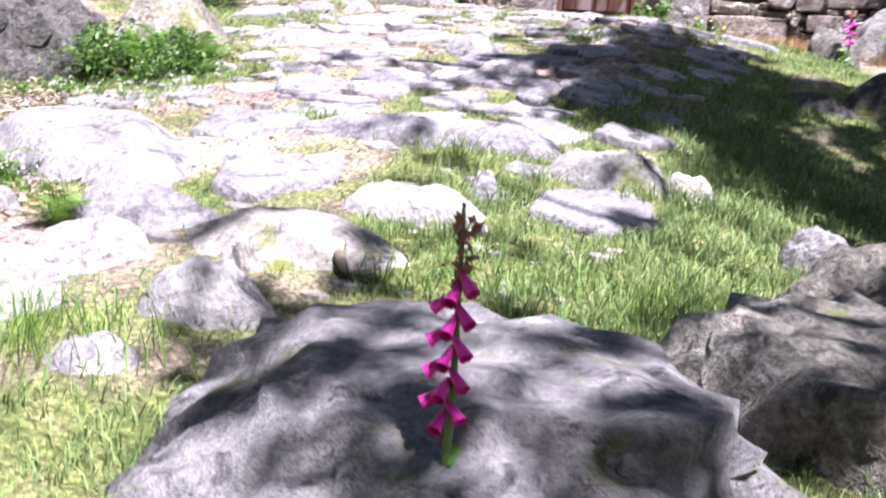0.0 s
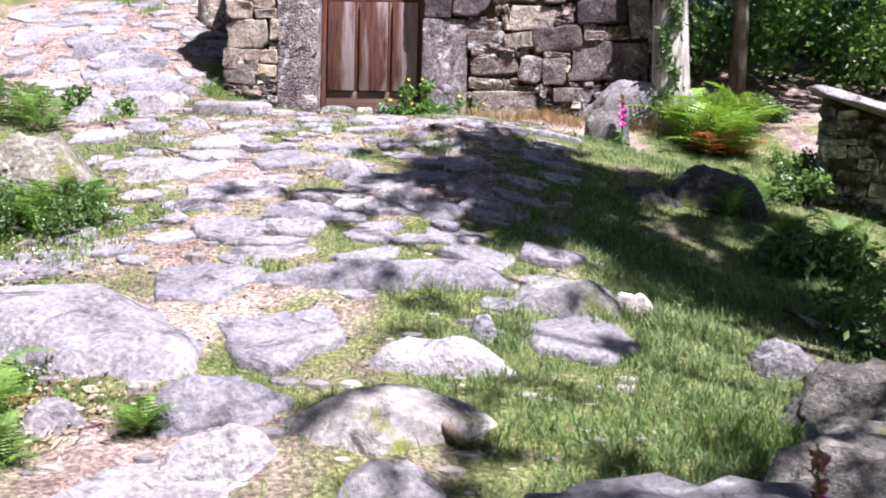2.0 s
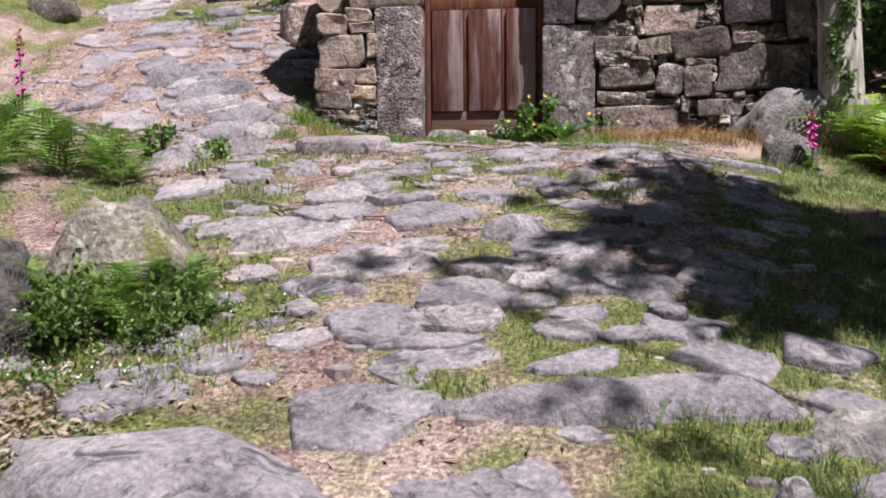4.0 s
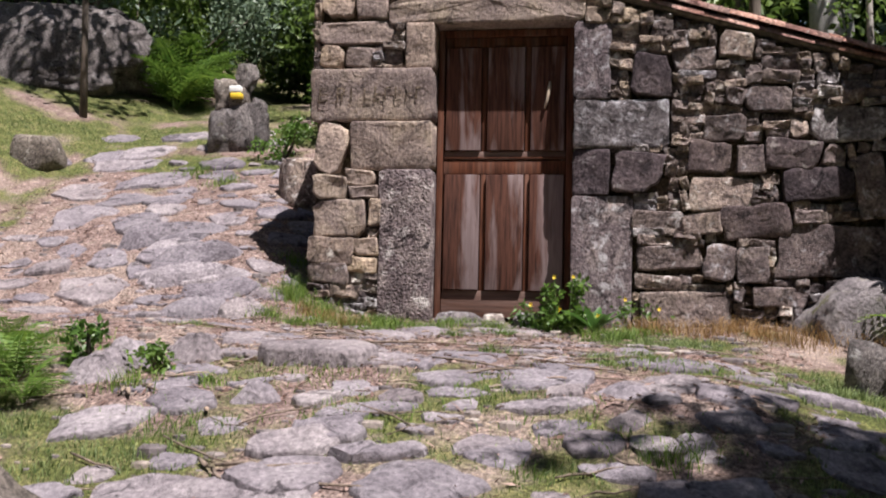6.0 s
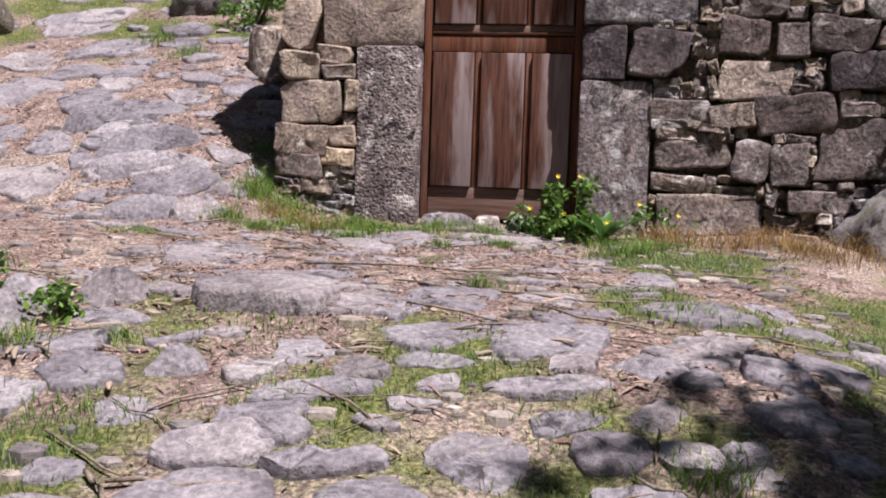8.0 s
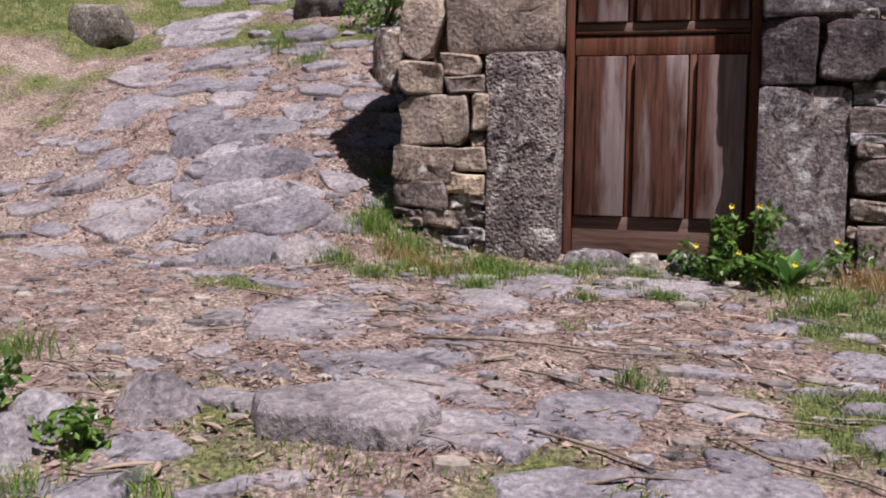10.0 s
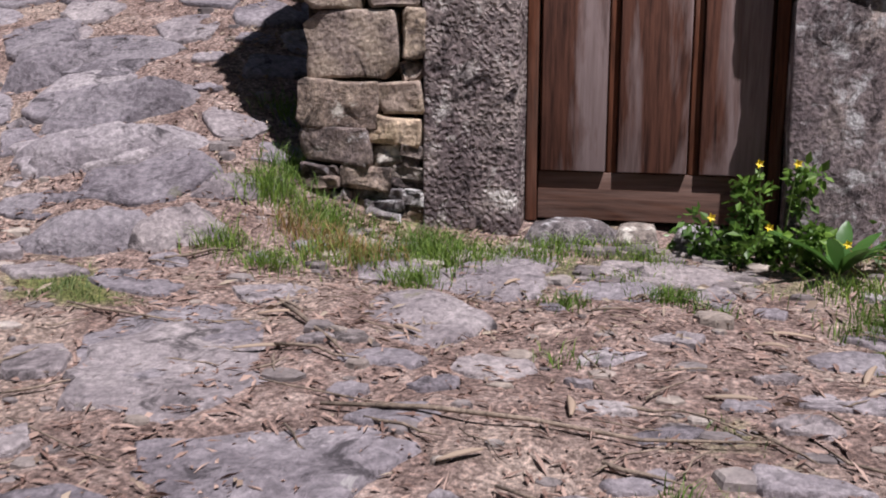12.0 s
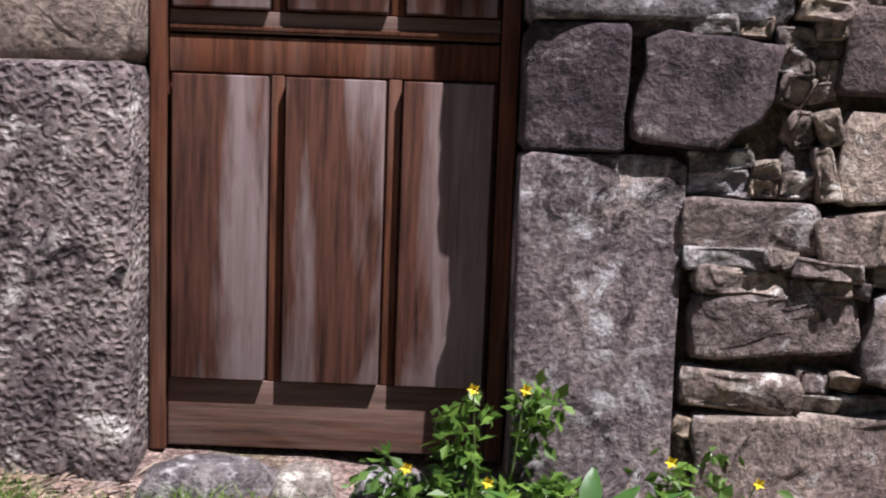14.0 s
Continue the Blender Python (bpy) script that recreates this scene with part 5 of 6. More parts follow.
def frond_mesh(length, seed, pairs=17):
    """One fern frond along +x: a thin bent stalk with pairs of toothed leaflets."""
    r = random.Random(seed)
    verts, faces = [], []

    def quad(a, b, c, d):
        o = len(verts)
        verts.extend((a, b, c, d))
        faces.append((o, o + 1, o + 2, o + 3))

    def along(t):
        return Vector((length * t * (1 - 0.15 * t), 0, length * (0.75 * t - 0.72 * t * t)))

    v, f = tube([along(t) for t in (0, 0.25, 0.5, 0.75, 1)], [0.005, 0.004, 0.003, 0.002, 0.001], 4)
    verts.extend(v)
    faces.extend(f)
    for k in range(pairs):
        t = 0.14 + 0.85 * k / pairs
        p = along(t)
        ln = length * 0.30 * math.sin(math.pi * (0.12 + 0.85 * (1 - (t - 0.14) / 0.86) * 0.62)) * (1.05 - 0.8 * t) * r.uniform(0.85, 1.1) * 1.5
        for side in (-1, 1):
            d = Vector((0.35, side, -0.12 + r.uniform(-0.12, 0.12))).normalized()
            w = Vector((0.9, -side * 0.3, 0)).normalized()
            for j in range(5):
                a0, a1 = j / 5, (j + 1) / 5
                b0, b1 = 0.02 * (1 - a0) * length / 0.7 + 0.002, 0.02 * (1 - a1) * length / 0.7 + 0.001
                quad(p + d * ln * a0 - w * b0 * 0.5, p + d * ln * (a0 + 0.1) + w * b0 * 0.8, p + d * ln * a1 + w * b1 * 0.4, p + d * ln * a1 - w * b1)
    return verts, faces


def make_frond(length, seed, material):
    v, f = frond_mesh(length, seed)
    me = bpy.data.meshes.new("frond")
    me.from_pydata([tuple(p) for p in v], [], f)
    me.materials.append(material)
    return me


FRONDS = {m.name: [make_frond(0.55, s, m) for s in range(4)] for m in (FERN, BRIGHTFERN, DEADFERN)}


def fern(x, y, size, n, seed, material=None, label="green fern with arching fronds", up=0.0):
    r = random.Random(seed)
    t = tagged(new("fern"), label, "fern", "ferns beside the track")
    t.location = (x, y, ground_z(x, y) - 0.01 + up)
    for k in range(n):
        o = new("frond", r.choice(FRONDS[(material or FERN).name]))
        o.parent = t
        s = size / 0.5 * r.uniform(0.7, 1.15)
        o.matrix_basis = Matrix.Rotation(k * 2 * math.pi / n + r.uniform(-0.4, 0.4), 4, "Z") @ Matrix.Rotation(r.uniform(-0.95, -0.1), 4, "Y") @ Matrix.Diagonal((s, s, s, 1))


r0 = random.Random(2)
for k, (x, y, s) in enumerate(((-0.6, -4.75, 0.3), (-0.38, -4.72, 0.3), (-0.15, -4.62, 0.27), (-0.75, -4.6, 0.28), (-0.48, -4.9, 0.26), (-0.26, -4.85, 0.26), (-0.72, -4.85, 0.26), (-0.05, -4.74, 0.2), (-0.3, -4.66, 0.3))):
    fern(x + 0.1, y - 0.24, s * 0.95, 10, 10 + k, label="dense green fern under the lichened rock")
for k, (x, y, s) in enumerate(((-1.3, -3.4, 0.34), (-1.6, -3.0, 0.36), (-0.95, -3.45, 0.28), (-1.9, -3.6, 0.4), (-1.35, -2.9, 0.3), (-2.2, -3.1, 0.4))):
    fern(x, y, s, 9, 30 + k, label="yellow-green fern on the bank")
for k, (x, y, s) in enumerate(((0.25, -7.0, 0.30), (0.0, -6.8, 0.34), (0.47, -6.75, 0.26), (-0.15, -7.2, 0.34), (0.62, -6.95, 0.18))):
    fern(x, y, s, 10, 50 + k, label="fresh green fern at the foot of the bank")
fern(0.3, -6.5, 0.3, 7, 56, label="fresh green fern at the foot of the bank")
fern(0.42, -6.62, 0.16, 6, 57, DEADFERN, "orange-brown withered fern among the green ones")
for k, (x, y, s) in enumerate(((-1.75, -3.3, 0.46), (-2.1, -2.6, 0.5), (-1.5, -3.75, 0.4), (-2.5, -3.4, 0.5), (-1.15, -3.2, 0.36))):
    fern(x, y, s, 10, 36 + k, label="yellow-green fern on the bank")
fern(0.95, -6.75, 0.16, 14, 60, label="small spiky green clump between the stones")
for k in range(11):
    fern(3.42 + r0.uniform(-0.15, 0.45), -0.6 + r0.uniform(-0.45, 0.4), r0.uniform(0.42, 0.66), 9, 70 + k, BRIGHTFERN, "bright yellow-green sunlit fern")
for k in range(2):
    fern(3.45 + 0.2 * k, -1.0 + 0.1 * (k % 2), 0.42, 3, 85 + k, DEADFERN, "orange-brown withered fern among the green ones")
for k in range(9):
    fern(3.2 + r0.uniform(-0.2, 0.6), -4.4 + r0.uniform(-0.7, 0.9), r0.uniform(0.16, 0.27), 9, 90 + k, label="dark green shaded fern beside the hut")
for k in range(9):
    fern(-5.2 + r0.uniform(0, 0.9), 5.2 + r0.uniform(-0.3, 2.4), r0.uniform(0.7, 1.15), 8, 110 + k, label="sunlit fern under the rock face")


def shrub(x, y, wid, hgt, seed, count=2200, size=0.07, material=None, label="dense dark green shrub"):
    t = tagged(new("shrub"), label, "shrub")
    t.location = (x, y, ground_z(x, y) - 0.05)
    r = random.Random(seed)
    c = [(r.uniform(-wid, wid) / 2, r.uniform(-wid, wid) / 2, r.uniform(0.15, 1) * hgt, wid * r.uniform(0.12, 0.28)) for _ in range(11)]
    for k in range(5):
        v, f = tube([(0, 0, 0), (c[k][0] * 0.6, c[k][1] * 0.5, c[k][2] * 0.55), c[k][:3]], [0.022, 0.014, 0.004], 5)
        raw("branch", v, f, DARKBARK, t, True)
    v, f = leaf_cloud(c, count, size, seed)
    raw("foliage", v, f, material or DARKLEAF, t)


for k in range(26):
    x = r0.uniform(-8, 14)
    y = r0.uniform(5.2, 13) if x < 5 else r0.uniform(-1, 9)
    if -4.6 < x < -2.6 and y < 8:
        x -= 2.6
    shrub(x, y, r0.uniform(1.2, 2.4), r0.uniform(1.0, 2.6), 300 + k, 1900, 0.11, (DARKLEAF, LEAF, BLUELEAF)[k % 3], "leafy undergrowth shrub in the wood")
for k in range(13):
    shrub(4.3 + r0.uniform(0, 4.5), 0.8 + r0.uniform(0, 3.2), r0.uniform(1.2, 2.0), r0.uniform(0.9, 2.2), 340 + k, 2100, 0.10, (HERB, LEAF, BLUELEAF)[k % 3], "sunlit leafy shrub at the edge of the wood")


def thicket(x, y, seed, src=[]):
    if not src:
        for q in range(3):
            shrub(x + q * 0.1, y, 3.0, 4.2, 600 + q, 5200, 0.15, (DARKLEAF, LEAF, BLUELEAF)[q], "tall dense thicket closing the wood")
            src.append([o for o in scene.collection.objects if o.name.startswith("shrub") and o.parent is None][-1])
        return
    rr = random.Random(seed)
    copy_thing(src[seed % 3], Matrix.Translation((x, y, ground_z(x, y) - 0.1)) @ Matrix.Rotation(rr.uniform(0, 6.28), 4, "Z"))


for k in range(44):
    x = -9 + (k % 15) * 1.65 + r0.uniform(-0.6, 0.6)
    y = (8.2, 11.5, 15)[k // 15] + r0.uniform(-0.7, 0.7) + (1.0 if -5 < x < -2 else 0)
    thicket(x, y, k)
# unseen row behind the start of the walk, added to block low sky light
for k in range(11):
    thicket(-9 + k * 2.2, -13.8 + r0.uniform(-0.5, 0.5), 200 + k)
for k in range(10):
    thicket(9.0 + r0.uniform(0, 3), -3.5 + k * 1.2, 100 + k)
shrub(-0.24, -5.02, 0.5, 0.22, 405, 2400, 0.028, DARKLEAF, "leafy green weeds under the lichened rock")
shrub(-0.2, -5.0, 0.6, 0.06, 406, 900, 0.018, HERB, "low mixed weeds beside the track")
shrub(-0.95, -2.95, 0.18, 0.22, 407, 260, 0.04, HERB, "small leafy weed on the track")
shrub(-0.62, -3.05, 0.16, 0.18, 408, 220, 0.035, HERB, "small leafy weed on the track")
shrub(-1.75, 3.6, 0.8, 0.7, 401, 1200, 0.06, HERB, "low bright bush behind the waymark rock")
shrub(-2.0, 2.7, 0.6, 0.4, 402, 800, 0.05, HERB, "low weeds beside the waymark rock")
for k, (x, y) in enumerate(((3.9, -1.6), (4.2, -1.0), (4.1, 0.2), (3.62, -3.3))):
    shrub(x, y, 0.4, 0.2, 420 + k, 1300, 0.04, DARKLEAF, "dark green undergrowth beside the low hut")
shrub(3.42, -4.5, 0.5, 0.2, 403, 1500, 0.045, DARKLEAF, "dark shaded bush at the corner of the hut")
shrub(3.5, -5.35, 0.6, 0.24, 404, 1500, 0.04, DARKLEAF, "dark low brambles in the shade")


def white_weed(x, y, seed):
    t = tagged(new("weed"), "low green weed with tiny white flowers", "plant")
    t.location = (x, y, ground_z(x, y) - 0.01)
    r = random.Random(seed)
    c = [(r.gauss(0, 0.09), r.gauss(0, 0.07), r.uniform(0.01, 0.06), 0.03) for _ in range(14)]
    v, f = leaf_cloud(c, 260, 0.022, seed)
    raw("foliage", v, f, HERB, t)
    v, f = leaf_cloud([(a, b, z + 0.03, 0.03) for a, b, z, _ in c], 34, 0.010, seed + 1)
    tagged(raw("blossom", v, f, PAINTW, t), "tiny white flowers", kind="stuff")


for k, (x, y) in enumerate(((-0.35, -5.05), (-0.12, -5.15), (0.05, -4.95), (-0.55, -5.2), (-0.2, -5.4), (-0.75, -5.0), (0.55, -6.55), (0.4, -6.4))):
    white_weed(x, y, 900 + 3 * k)


def foxglove(x, y, hgt, bells, seed, label, withered=0.4):
    t = tagged(new("foxglove"), label, "flower")
    t.location = (x, y, ground_z(x, y) - 0.02)
    r = random.Random(seed)
    v, f = tube([(0, 0, 0), (0.01, 0, hgt * 0.5), (-0.005, 0, hgt)], [0.008, 0.006, 0.003], 6)
    raw("stem", v, f, STEM, t, True)
    for k in range(bells):
        fz = 0.5 + 0.36 * k / bells
        a = -1.57 + 1.3 * math.sin(k * 2.1)
        d = Vector((math.cos(a), math.sin(a), -0.75)).normalized()
        s = Vector((0, 0, hgt * fz))
        v, f = tube([s, s + d * 0.01, s + d * 0.024, s + d * 0.036, s + d * 0.04], [0.003, 0.0055, 0.0078, 0.0095, 0.0105], 9)
        raw("bell", v, f[:-1], MAGENTA, t, True)
    v, f = leaf_cloud([(0, 0, hgt * (0.8 + 0.02 * k), 0.012) for k in range(9)], 60, 0.022, seed)
    tagged(raw("withered_tip", v, f, RUST, t), "withered reddish buds", kind="stuff")
    v, f = leaf_cloud([(0, 0, hgt * 0.1 * k + 0.02, 0.05) for k in range(4)], 26, 0.075, seed + 1)
    raw("leaves", v, f, HERB, t)


foxglove(2.6, -7.74, 0.56, 14, 1, "magenta foxglove with withered tip before the boulder")
foxglove(2.66, -2.05, 0.44, 9, 2, "magenta foxglove beside the pale rock")
foxglove(-1.75, -3.0, 0.7, 8, 3, "magenta foxglove among ferns on the bank")


def flowering_herb(x, y, seed, n, lab, hgt=0.3):
    t = tagged(new("flowering_plant"), lab, "plant")
    t.location = (x, y, ground_z(x, y) - 0.01)
    r = random.Random(seed)
    c = [(r.gauss(0, 0.085), r.gauss(0, 0.04), r.uniform(0.03, hgt), 0.05) for _ in range(12)]
    v, f = leaf_cloud(c, n, 0.042, seed)
    raw("foliage", v, f, HERB, t)
    for k in range(2 if n > 300 else 1):
        px, pz = r.uniform(-0.1, 0.16), hgt * r.uniform(0.75, 1.1)
        v, f = tube([(px * 0.5, 0, 0), (px, -0.05, pz)], [0.003, 0.002], 4)
        raw("stem", v, f, STEM, t)
        verts = [(px, -0.06, pz)] + [(px + 0.017 * math.cos(a) * (1 if j % 2 else 0.55), -0.066, pz + 0.017 * math.sin(a) * (1 if j % 2 else 0.55)) for j, a in enumerate([q * math.pi / 5 for q in range(10)])]
        raw("flower", verts, [(0, 1 + j, 1 + (j + 1) % 10) for j in range(10)], YELLOW, t)


flowering_herb(0.93, -0.1, 5, 520, "green plant with small yellow flowers beside the door", 0.36)
flowering_herb(0.78, -0.14, 8, 330, "low green plant with yellow flowers by the door sill", 0.17)
flowering_herb(1.05, -0.2, 9, 260, "low green plant with yellow flowers by the jamb", 0.16)
flowering_herb(1.36, -0.16, 6, 60, "broad-leaved weed with yellow flowers by the wall", 0.2)
flowering_herb(1.5, -0.12, 7, 40, "sparse yellow-flowered weed by the wall", 0.18)


def dock_leaves(x, y, seed):
    t = tagged(new("dock_plant"), "broad bright green dock leaves by the wall", "plant")
    t.location = (x, y, ground_z(x, y))
    r = random.Random(seed)
    for k in range(13):
        a = r.uniform(0, 6.28)
        ln, w = r.uniform(0.15, 0.28), r.uniform(0.022, 0.036)
        d = Vector((math.cos(a), math.sin(a) * 0.6 - 0.2, 0))
        s = Vector((-d.y, d.x, 0)).normalized()
        verts = []
        for j in range(6):
            q = j / 5
            c = d * ln * q + Vector((0, 0, ln * (0.95 * q - 0.35 * q * q)))
            ww = w * math.sin(math.pi * min(0.98, q * 0.9 + 0.06))
            verts += [c - s * ww + Vector((0, 0, 0.006)), c, c + s * ww + Vector((0, 0, 0.006))]
        faces = [(3 * j + i, 3 * j + i + 1, 3 * j + i + 4, 3 * j + i + 3) for j in range(5) for i in range(2)]
        raw("leaf", verts, faces, DOCKLEAF, t, True)


dock_leaves(1.16, -0.24, 3)


# ---------------- grass, litter and sticks ----------------
def blades(name, spots, material, label, seed):
    """spots: arrays of x, y, height, width."""
    r = np.random.RandomState(seed)
    x, y, h, w = [np.asarray(c, float) for c in spots]
    n = len(x)
    z = height(x, y) + np.array([bumps(a, b) for a, b in zip(x, y)])
    a = r.rand(n) * 6.283
    lean = (0.2 + 0.75 * r.rand(n)) * h
    la = r.rand(n) * 6.283
    base = np.stack([x, y, z - 0.004], 1)
    side = np.stack([np.cos(a), np.sin(a), 0 * a], 1) * w[:, None]
    out = np.stack([np.cos(la), np.sin(la), 0 * la], 1) * lean[:, None]
    up = np.stack([0 * h, 0 * h, h], 1)
    v = np.stack([base - side, base + side, base + out * 0.35 + up * 0.62 + side * 0.7, base + out * 0.35 + up * 0.62 - side * 0.7, base + out + up * 0.92], 1).reshape(-1, 3)
    k = np.arange(n)[:, None] * 5
    quads = (k + np.array([[0, 1, 2, 3]])).tolist()
    tris = (k + np.array([[3, 2, 4]])).tolist()
    return tagged(raw(name, v.tolist(), quads + tris, material), label, "grass", kind="stuff")


def on_stone(x, y, grow=0.74):
    return any(abs(x - a) < big * grow and abs(y - b) < sml * grow for a, b, big, sml in LAID)


def build_grass():
    r = random.Random(44)
    xs, ys, hs, ws = [], [], [], []
    while len(xs) < 190000:
        x, y = r.uniform(-2.6, 4.2), r.uniform(-9.2, 1.2)
        if r.random() < 0.2:
            x, y = r.uniform(-6, -1), r.uniform(-1, 6)
        t = turf(x, y)
        if t < 0.42 or r.random() > (t - 0.22) * 0.8 or (y > -0.02 and x > -0.9) or on_stone(x, y):
            continue
        n = 5 if t > 0.6 else 3
        hh = 0.016 + 0.075 * max(0, t - 0.38) * r.random() + (0.012 if x > 1.7 and y < -4.5 else 0)
        for _ in range(n):
            xs.append(x + r.gauss(0, 0.018))
            ys.append(y + r.gauss(0, 0.018))
            hs.append(hh * r.uniform(0.6, 1.3))
            ws.append(r.uniform(0.0014, 0.003))
    blades("grass", (xs, ys, hs, ws), GRASS, "short uneven yellow-green grass on the track", 1)


build_grass()


def tuft(x, y, n, hgt, spread, seed, material=None, lab="fresh green grass tuft between the stones"):
    r = random.Random(seed)
    xs, ys, hs, ws = [], [], [], []
    for _ in range(n):
        xs.append(x + r.gauss(0, spread))
        ys.append(y + r.gauss(0, spread * 0.7))
        hs.append(hgt * r.uniform(0.5, 1.2))
        ws.append(r.uniform(0.0012, 0.0028))
    blades("grass_tuft", (xs, ys, hs, ws), material or FRESHGRASS, lab, seed)


for k, (x, y, n, h, s) in enumerate(((0.72, -2.1, 130, 0.07, 0.06), (-0.98, -0.55, 220, 0.09, 0.06), (-0.92, 0.05, 260, 0.13, 0.07), (-1.1, 0.45, 220, 0.1, 0.07), (1.5, -3.75, 160, 0.08, 0.07),
        (0.35, -1.2, 60, 0.05, 0.05), (0.75, -0.75, 70, 0.05, 0.05), (1.15, -0.85, 100, 0.06, 0.06), (0.45, -0.45, 90, 0.05, 0.06), (-0.45, -0.35, 200, 0.08, 0.1), (-0.1, -0.25, 200, 0.07, 0.1), (0.2, -0.15, 414, 0.07, 0.08), (-0.3, -0.22, 468, 0.09, 0.08), (0.5, -0.2, 288, 0.06, 0.07), (-0.7, -0.2, 468, 0.1, 0.09), (0.62, -0.62, 288, 0.06, 0.05), (1.3, -0.7, 396, 0.08, 0.07), (0.3, -0.75, 120, 0.06, 0.05), (-0.25, -0.6, 288, 0.07, 0.06), (0.1, -3.0, 300, 0.04, 0.16), (0.75, -3.1, 300, 0.035, 0.16), (1.2, -3.6, 300, 0.04, 0.16), (0.4, -3.55, 300, 0.04, 0.16), (1.5, -2.6, 260, 0.05, 0.14), (-0.2, -3.7, 260, 0.05, 0.12), (0.1, -5.35, 360, 0.05, 0.14), (-0.15, -5.0, 420, 0.07, 0.14), (-0.55, -0.45, 420, 0.08, 0.1), (-0.2, -0.34, 420, 0.08, 0.09), (0.05, -0.3, 320, 0.06, 0.08), (-0.98, -0.12, 420, 0.12, 0.07), (-0.75, -0.62, 300, 0.07, 0.07), (1.45, -0.5, 320, 0.07, 0.1), (0.15, -5.1, 320, 0.06, 0.12), (-0.3, -5.3, 320, 0.07, 0.14),
        (-0.28, -3.2, 90, 0.07, 0.05), (-0.6, -3.3, 120, 0.1, 0.06), (1.9, -8.3, 420, 0.2, 0.16), (2.15, -8.45, 300, 0.22, 0.12), (1.55, -7.4, 260, 0.12, 0.14), (2.7, -6.55, 260, 0.1, 0.14), (2.2, -6.6, 300, 0.09, 0.2), (1.05, -3.9, 60, 0.05, 0.05), (-1.35, -2.4, 200, 0.11, 0.1), (-2.7, 2.2, 220, 0.12, 0.1), (-2.3, 1.9, 200, 0.1, 0.1), (1.2, -0.45, 200, 0.09, 0.09), (1.6, -5.6, 160, 0.07, 0.1), (0.95, -5.45, 160, 0.06, 0.1), (2.0, -4.6, 140, 0.08, 0.08))):
    tuft(x, y, n, h, s, 500 + k)
for k in range(9):
    tuft(1.45 + 0.19 * k, -0.25 - 0.08 * (k % 3), 170, 0.12, 0.1, 560 + k, DRYGRASS, "orange dry grass along the foot of the wall")
for k in range(4):
    tuft(-0.75 + 0.1 * k, -0.32 - 0.05 * k, 120, 0.1, 0.07, 580 + k, DRYGRASS, "reddish dry grass at the corner of the mill")


def build_litter():
    """Fallen bark, eucalyptus leaves and chips on the bare earth."""
    r = np.random.RandomState(6)
    rr = random.Random(6)
    pts = []
    while len(pts) < 11500:
        x, y = rr.uniform(-2.2, 2.4), rr.uniform(-6.4, 0.0)
        if rr.random() < 0.2:
            x, y = rr.uniform(-4, -0.95), rr.uniform(-0.6, 3.0)
        if rr.random() < 0.12:
            x, y = rr.gauss(-0.6, 0.5), rr.gauss(-5.6, 0.6)
        if turf(x, y) > 0.55 or (rr.random() < 0.75 and y < -3.4):
            continue
        pts.append((x, y, ground_z(x, y)))
    p = np.array(pts)
    n = len(p)
    a = r.rand(n) * 6.283
    ln = 0.007 + 0.036 * r.rand(n) ** 2.6
    w = 0.0025 + 0.0045 * r.rand(n)
    d = np.stack([np.cos(a), np.sin(a), 0.25 * r.normal(size=n)], 1) * ln[:, None]
    s = np.stack([-np.sin(a), np.cos(a), 0.4 * r.normal(size=n)], 1) * w[:, None]
    c = p + np.array((0, 0, 0.009))
    v = np.stack([c - d, c + s + np.array((0, 0, 0.004)), c + d, c - s + np.array((0, 0, 0.003))], 1).reshape(-1, 3)
    k = np.arange(n)[:, None] * 4
    f = np.concatenate([k + np.array([[0, 1, 2]]), k + np.array([[0, 2, 3]])]).tolist()
    tagged(raw("leaf_litter", v.tolist(), f, LITTER), "dry brown leaves and bark chips on bare earth", "litter", kind="stuff")


build_litter()


def straw(x, y, rx, ry, n, seed):
    """Dead bracken and dry leaves heaped on the bank."""
    r = np.random.RandomState(seed)
    px, py = x + r.normal(size=n) * rx, y + r.normal(size=n) * ry
    pz = np.array([ground_z(a, b) for a, b in zip(px, py)]) + 0.006 + 0.014 * r.rand(n)
    a = r.rand(n) * 6.283
    ln, w = 0.008 + 0.03 * r.rand(n) ** 1.8, 0.002 + 0.005 * r.rand(n)
    d = np.stack([np.cos(a), np.sin(a), 0.35 * r.normal(size=n)], 1) * ln[:, None]
    q = np.stack([-np.sin(a), np.cos(a), 0.5 * r.normal(size=n)], 1) * w[:, None]
    c = np.stack([px, py, pz], 1)
    v = np.stack([c - d, c + q + np.array((0, 0, 0.005)), c + d, c - q], 1).reshape(-1, 3)
    k = np.arange(n)[:, None] * 4
    f = np.concatenate([k + np.array([[0, 1, 2]]), k + np.array([[0, 2, 3]])]).tolist()
    tagged(raw("dead_bracken", v.tolist(), f, PALELITTER), "pale dry bracken and leaves heaped on the bank", "litter", kind="stuff")


straw(-0.3, -5.65, 0.2, 0.2, 1500, 61)
straw(-0.25, -4.85, 0.22, 0.2, 1100, 62)
straw(0.5, -6.65, 0.2, 0.12, 700, 63)
straw(-1.3, 1.1, 0.25, 0.4, 900, 64)
straw(-0.3, -2.6, 0.25, 0.2, 500, 65)
straw(-0.38, -0.13, 0.2, 0.05, 900, 66)
straw(0.1, -0.8, 0.6, 0.3, 420, 67)


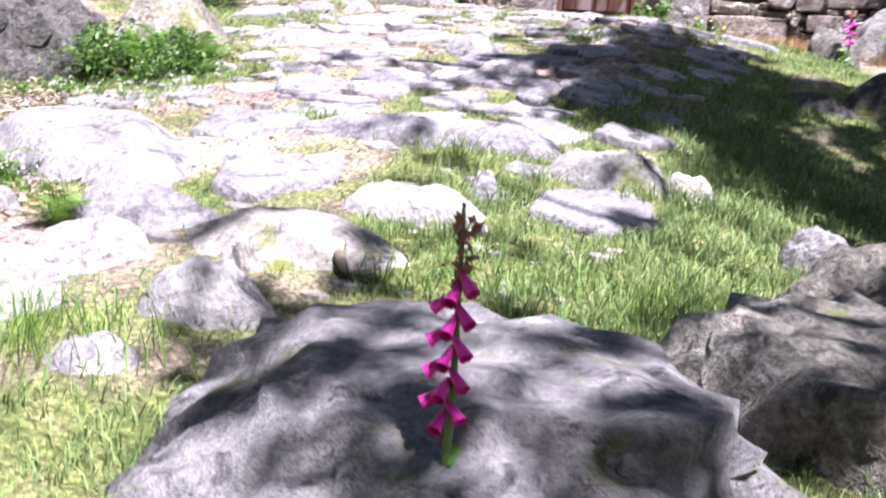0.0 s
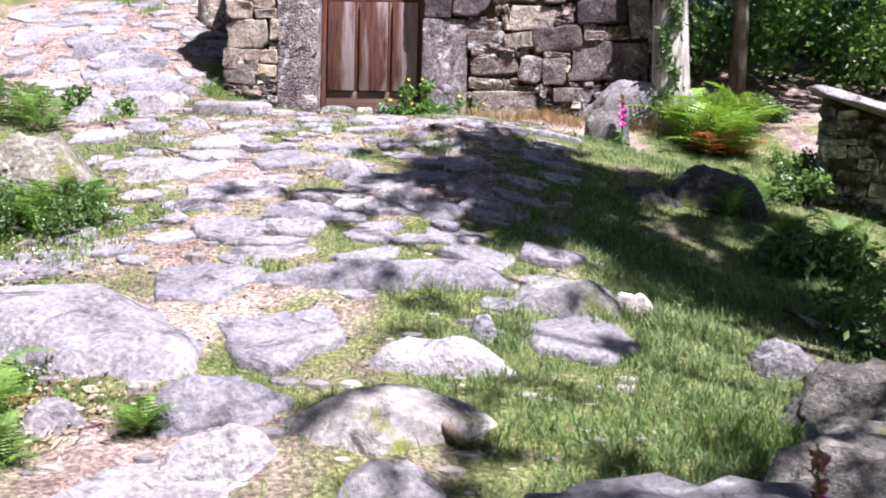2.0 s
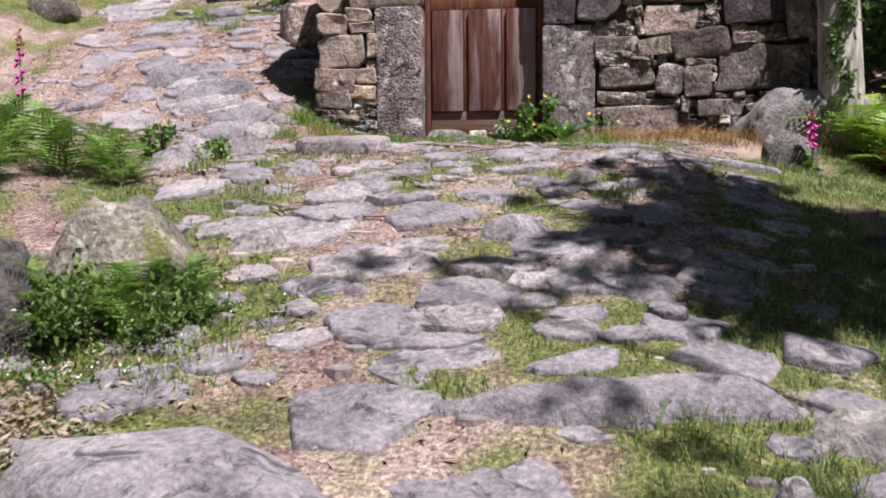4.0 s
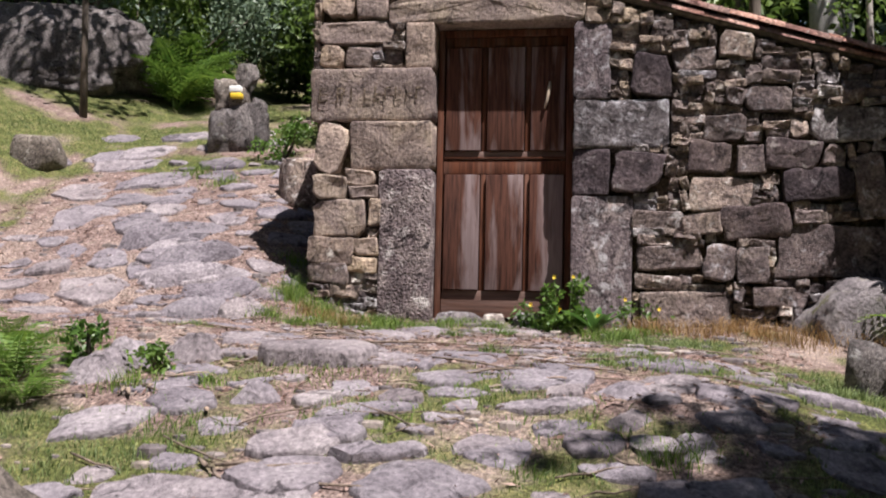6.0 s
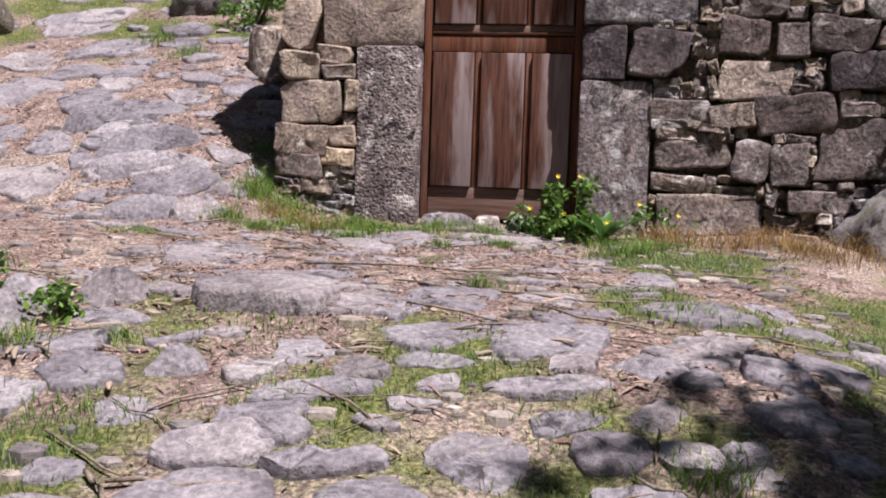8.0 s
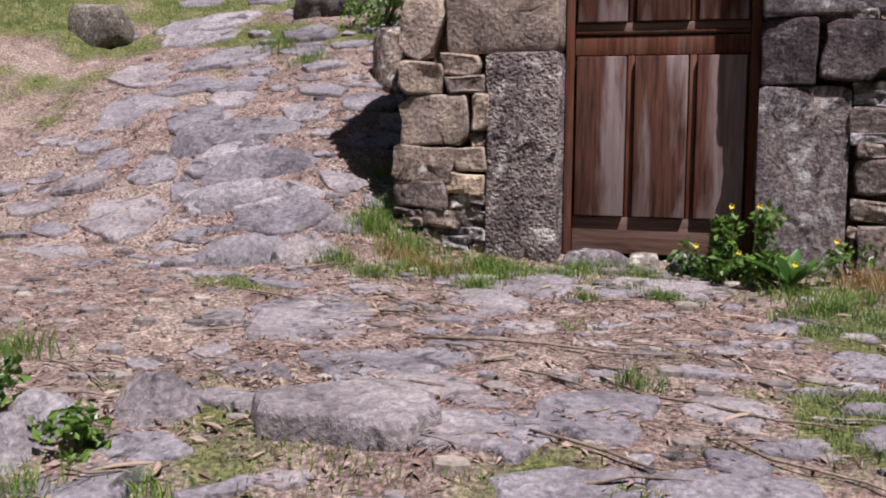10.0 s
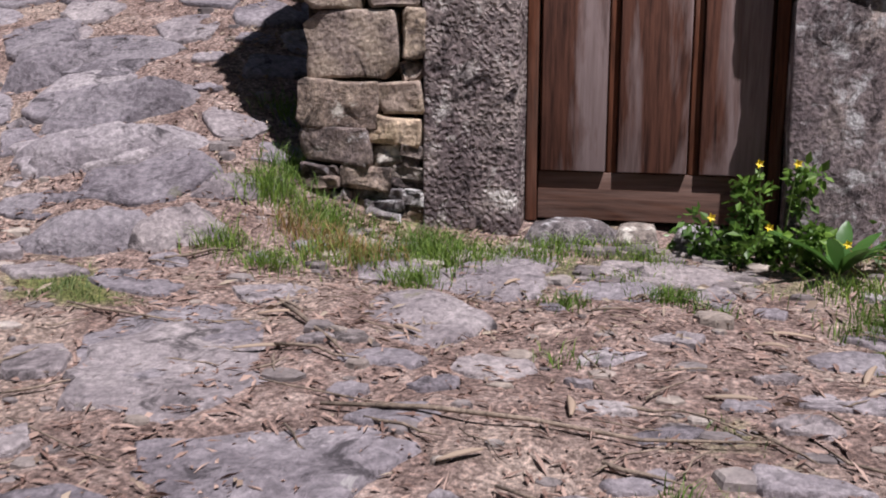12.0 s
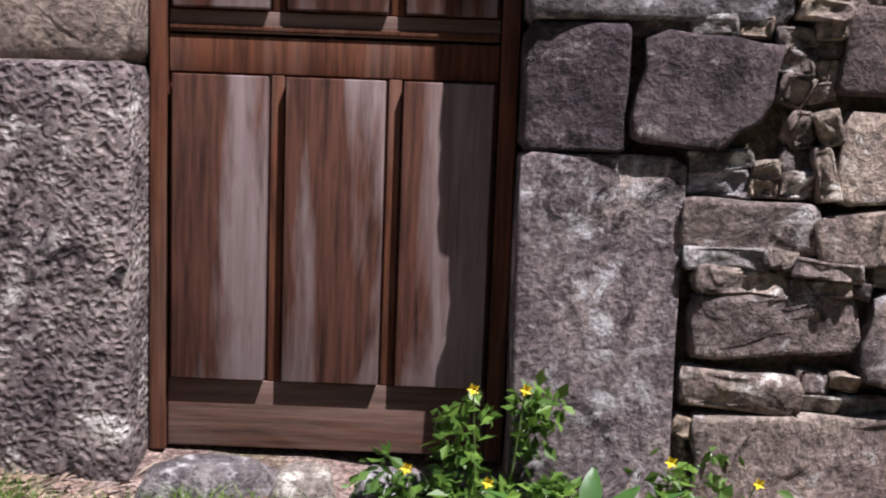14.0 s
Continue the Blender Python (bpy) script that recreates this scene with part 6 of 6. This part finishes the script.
def stick(x, y, ln, turn, rad, seed, lab="thin fallen brown twig on the track"):
    r = random.Random(seed)
    d = Vector((math.cos(radians(turn)), math.sin(radians(turn)), 0))
    s = Vector((-d.y, d.x, 0))
    pts = []
    for k in range(5):
        q = Vector((x, y, 0)) + d * ln * (k / 4 - 0.5) + s * r.uniform(-0.05, 0.05) * ln
        pts.append((q.x, q.y, ground_z(q.x, q.y) + rad + 0.012))
    v, f = tube(pts, [rad * 0.8, rad, rad * 0.9, rad * 0.7, rad * 0.35], 6)
    tagged(raw("twig", v, f, TWIG, None, True), lab, "twig", "fallen twigs")


rs = random.Random(9)
for k in range(58):
    x, y = rs.uniform(-1.0, 1.9), rs.uniform(-4.2, -0.45)
    stick(x, y, rs.uniform(0.12, 0.5), rs.uniform(-40, 40), rs.uniform(0.0025, 0.006), 700 + k)
for k in range(60):
    x, y = rs.uniform(-1.1, 1.5), rs.uniform(-2.5, -0.5)
    stick(x, y, rs.uniform(0.06, 0.24), rs.uniform(-75, 75), rs.uniform(0.002, 0.0045), 900 + k)


def bark_strip(x, y, ln, turn, seed):
    """A curled strip of shed eucalyptus bark."""
    r = random.Random(seed)
    verts, faces = [], []
    for k in range(9):
        q = k / 8
        wid = 0.011 * math.sin(math.pi * (0.12 + 0.76 * q))
        for j in range(4):
            a = math.pi * (0.1 + 0.8 * j / 3)
            verts.append((ln * (q - 0.5), wid * math.cos(a) + 0.04 * ln * math.sin(q * 3 + seed), 0.007 * math.sin(a) + 0.01 * math.sin(q * 2.6)))
    for k in range(8):
        for j in range(3):
            faces.append((4 * k + j, 4 * k + j + 1, 4 * k + j + 5, 4 * k + j + 4))
    o = raw("bark_strip", verts, faces, PALELITTER, None, True)
    m = o.modifiers.new("thickness", "SOLIDIFY")
    m.thickness = 0.002
    o.matrix_basis = Matrix.Translation((x, y, ground_z(x, y) + 0.006)) @ Matrix.Rotation(radians(turn), 4, "Z") @ Matrix.Rotation(r.uniform(-0.1, 0.1), 4, "Y")
    tagged(o, "curled strip of pale shed bark on the earth", "bark", "shed bark")


for k in range(32):
    bark_strip(rs.uniform(-1.0, 1.5), rs.uniform(-3.6, -0.5), rs.uniform(0.06, 0.17), rs.uniform(-80, 80), k)
stick(0.22, -3.95, 0.34, 8, 0.008, 800)
stick(0.05, -4.0, 0.2, -50, 0.009, 801)
stick(-0.35, -1.25, 0.55, -48, 0.007, 802)
stick(0.35, -1.75, 1.0, -6, 0.007, 803)
stick(3.3, -5.5, 0.6, -50, 0.02, 804, "pale bare branch lying in the shade")
stick(1.85, -6.7, 0.22, -55, 0.02, 805, "short broken branch on the grass")
stick(0.95, -2.3, 0.8, -25, 0.006, 806)
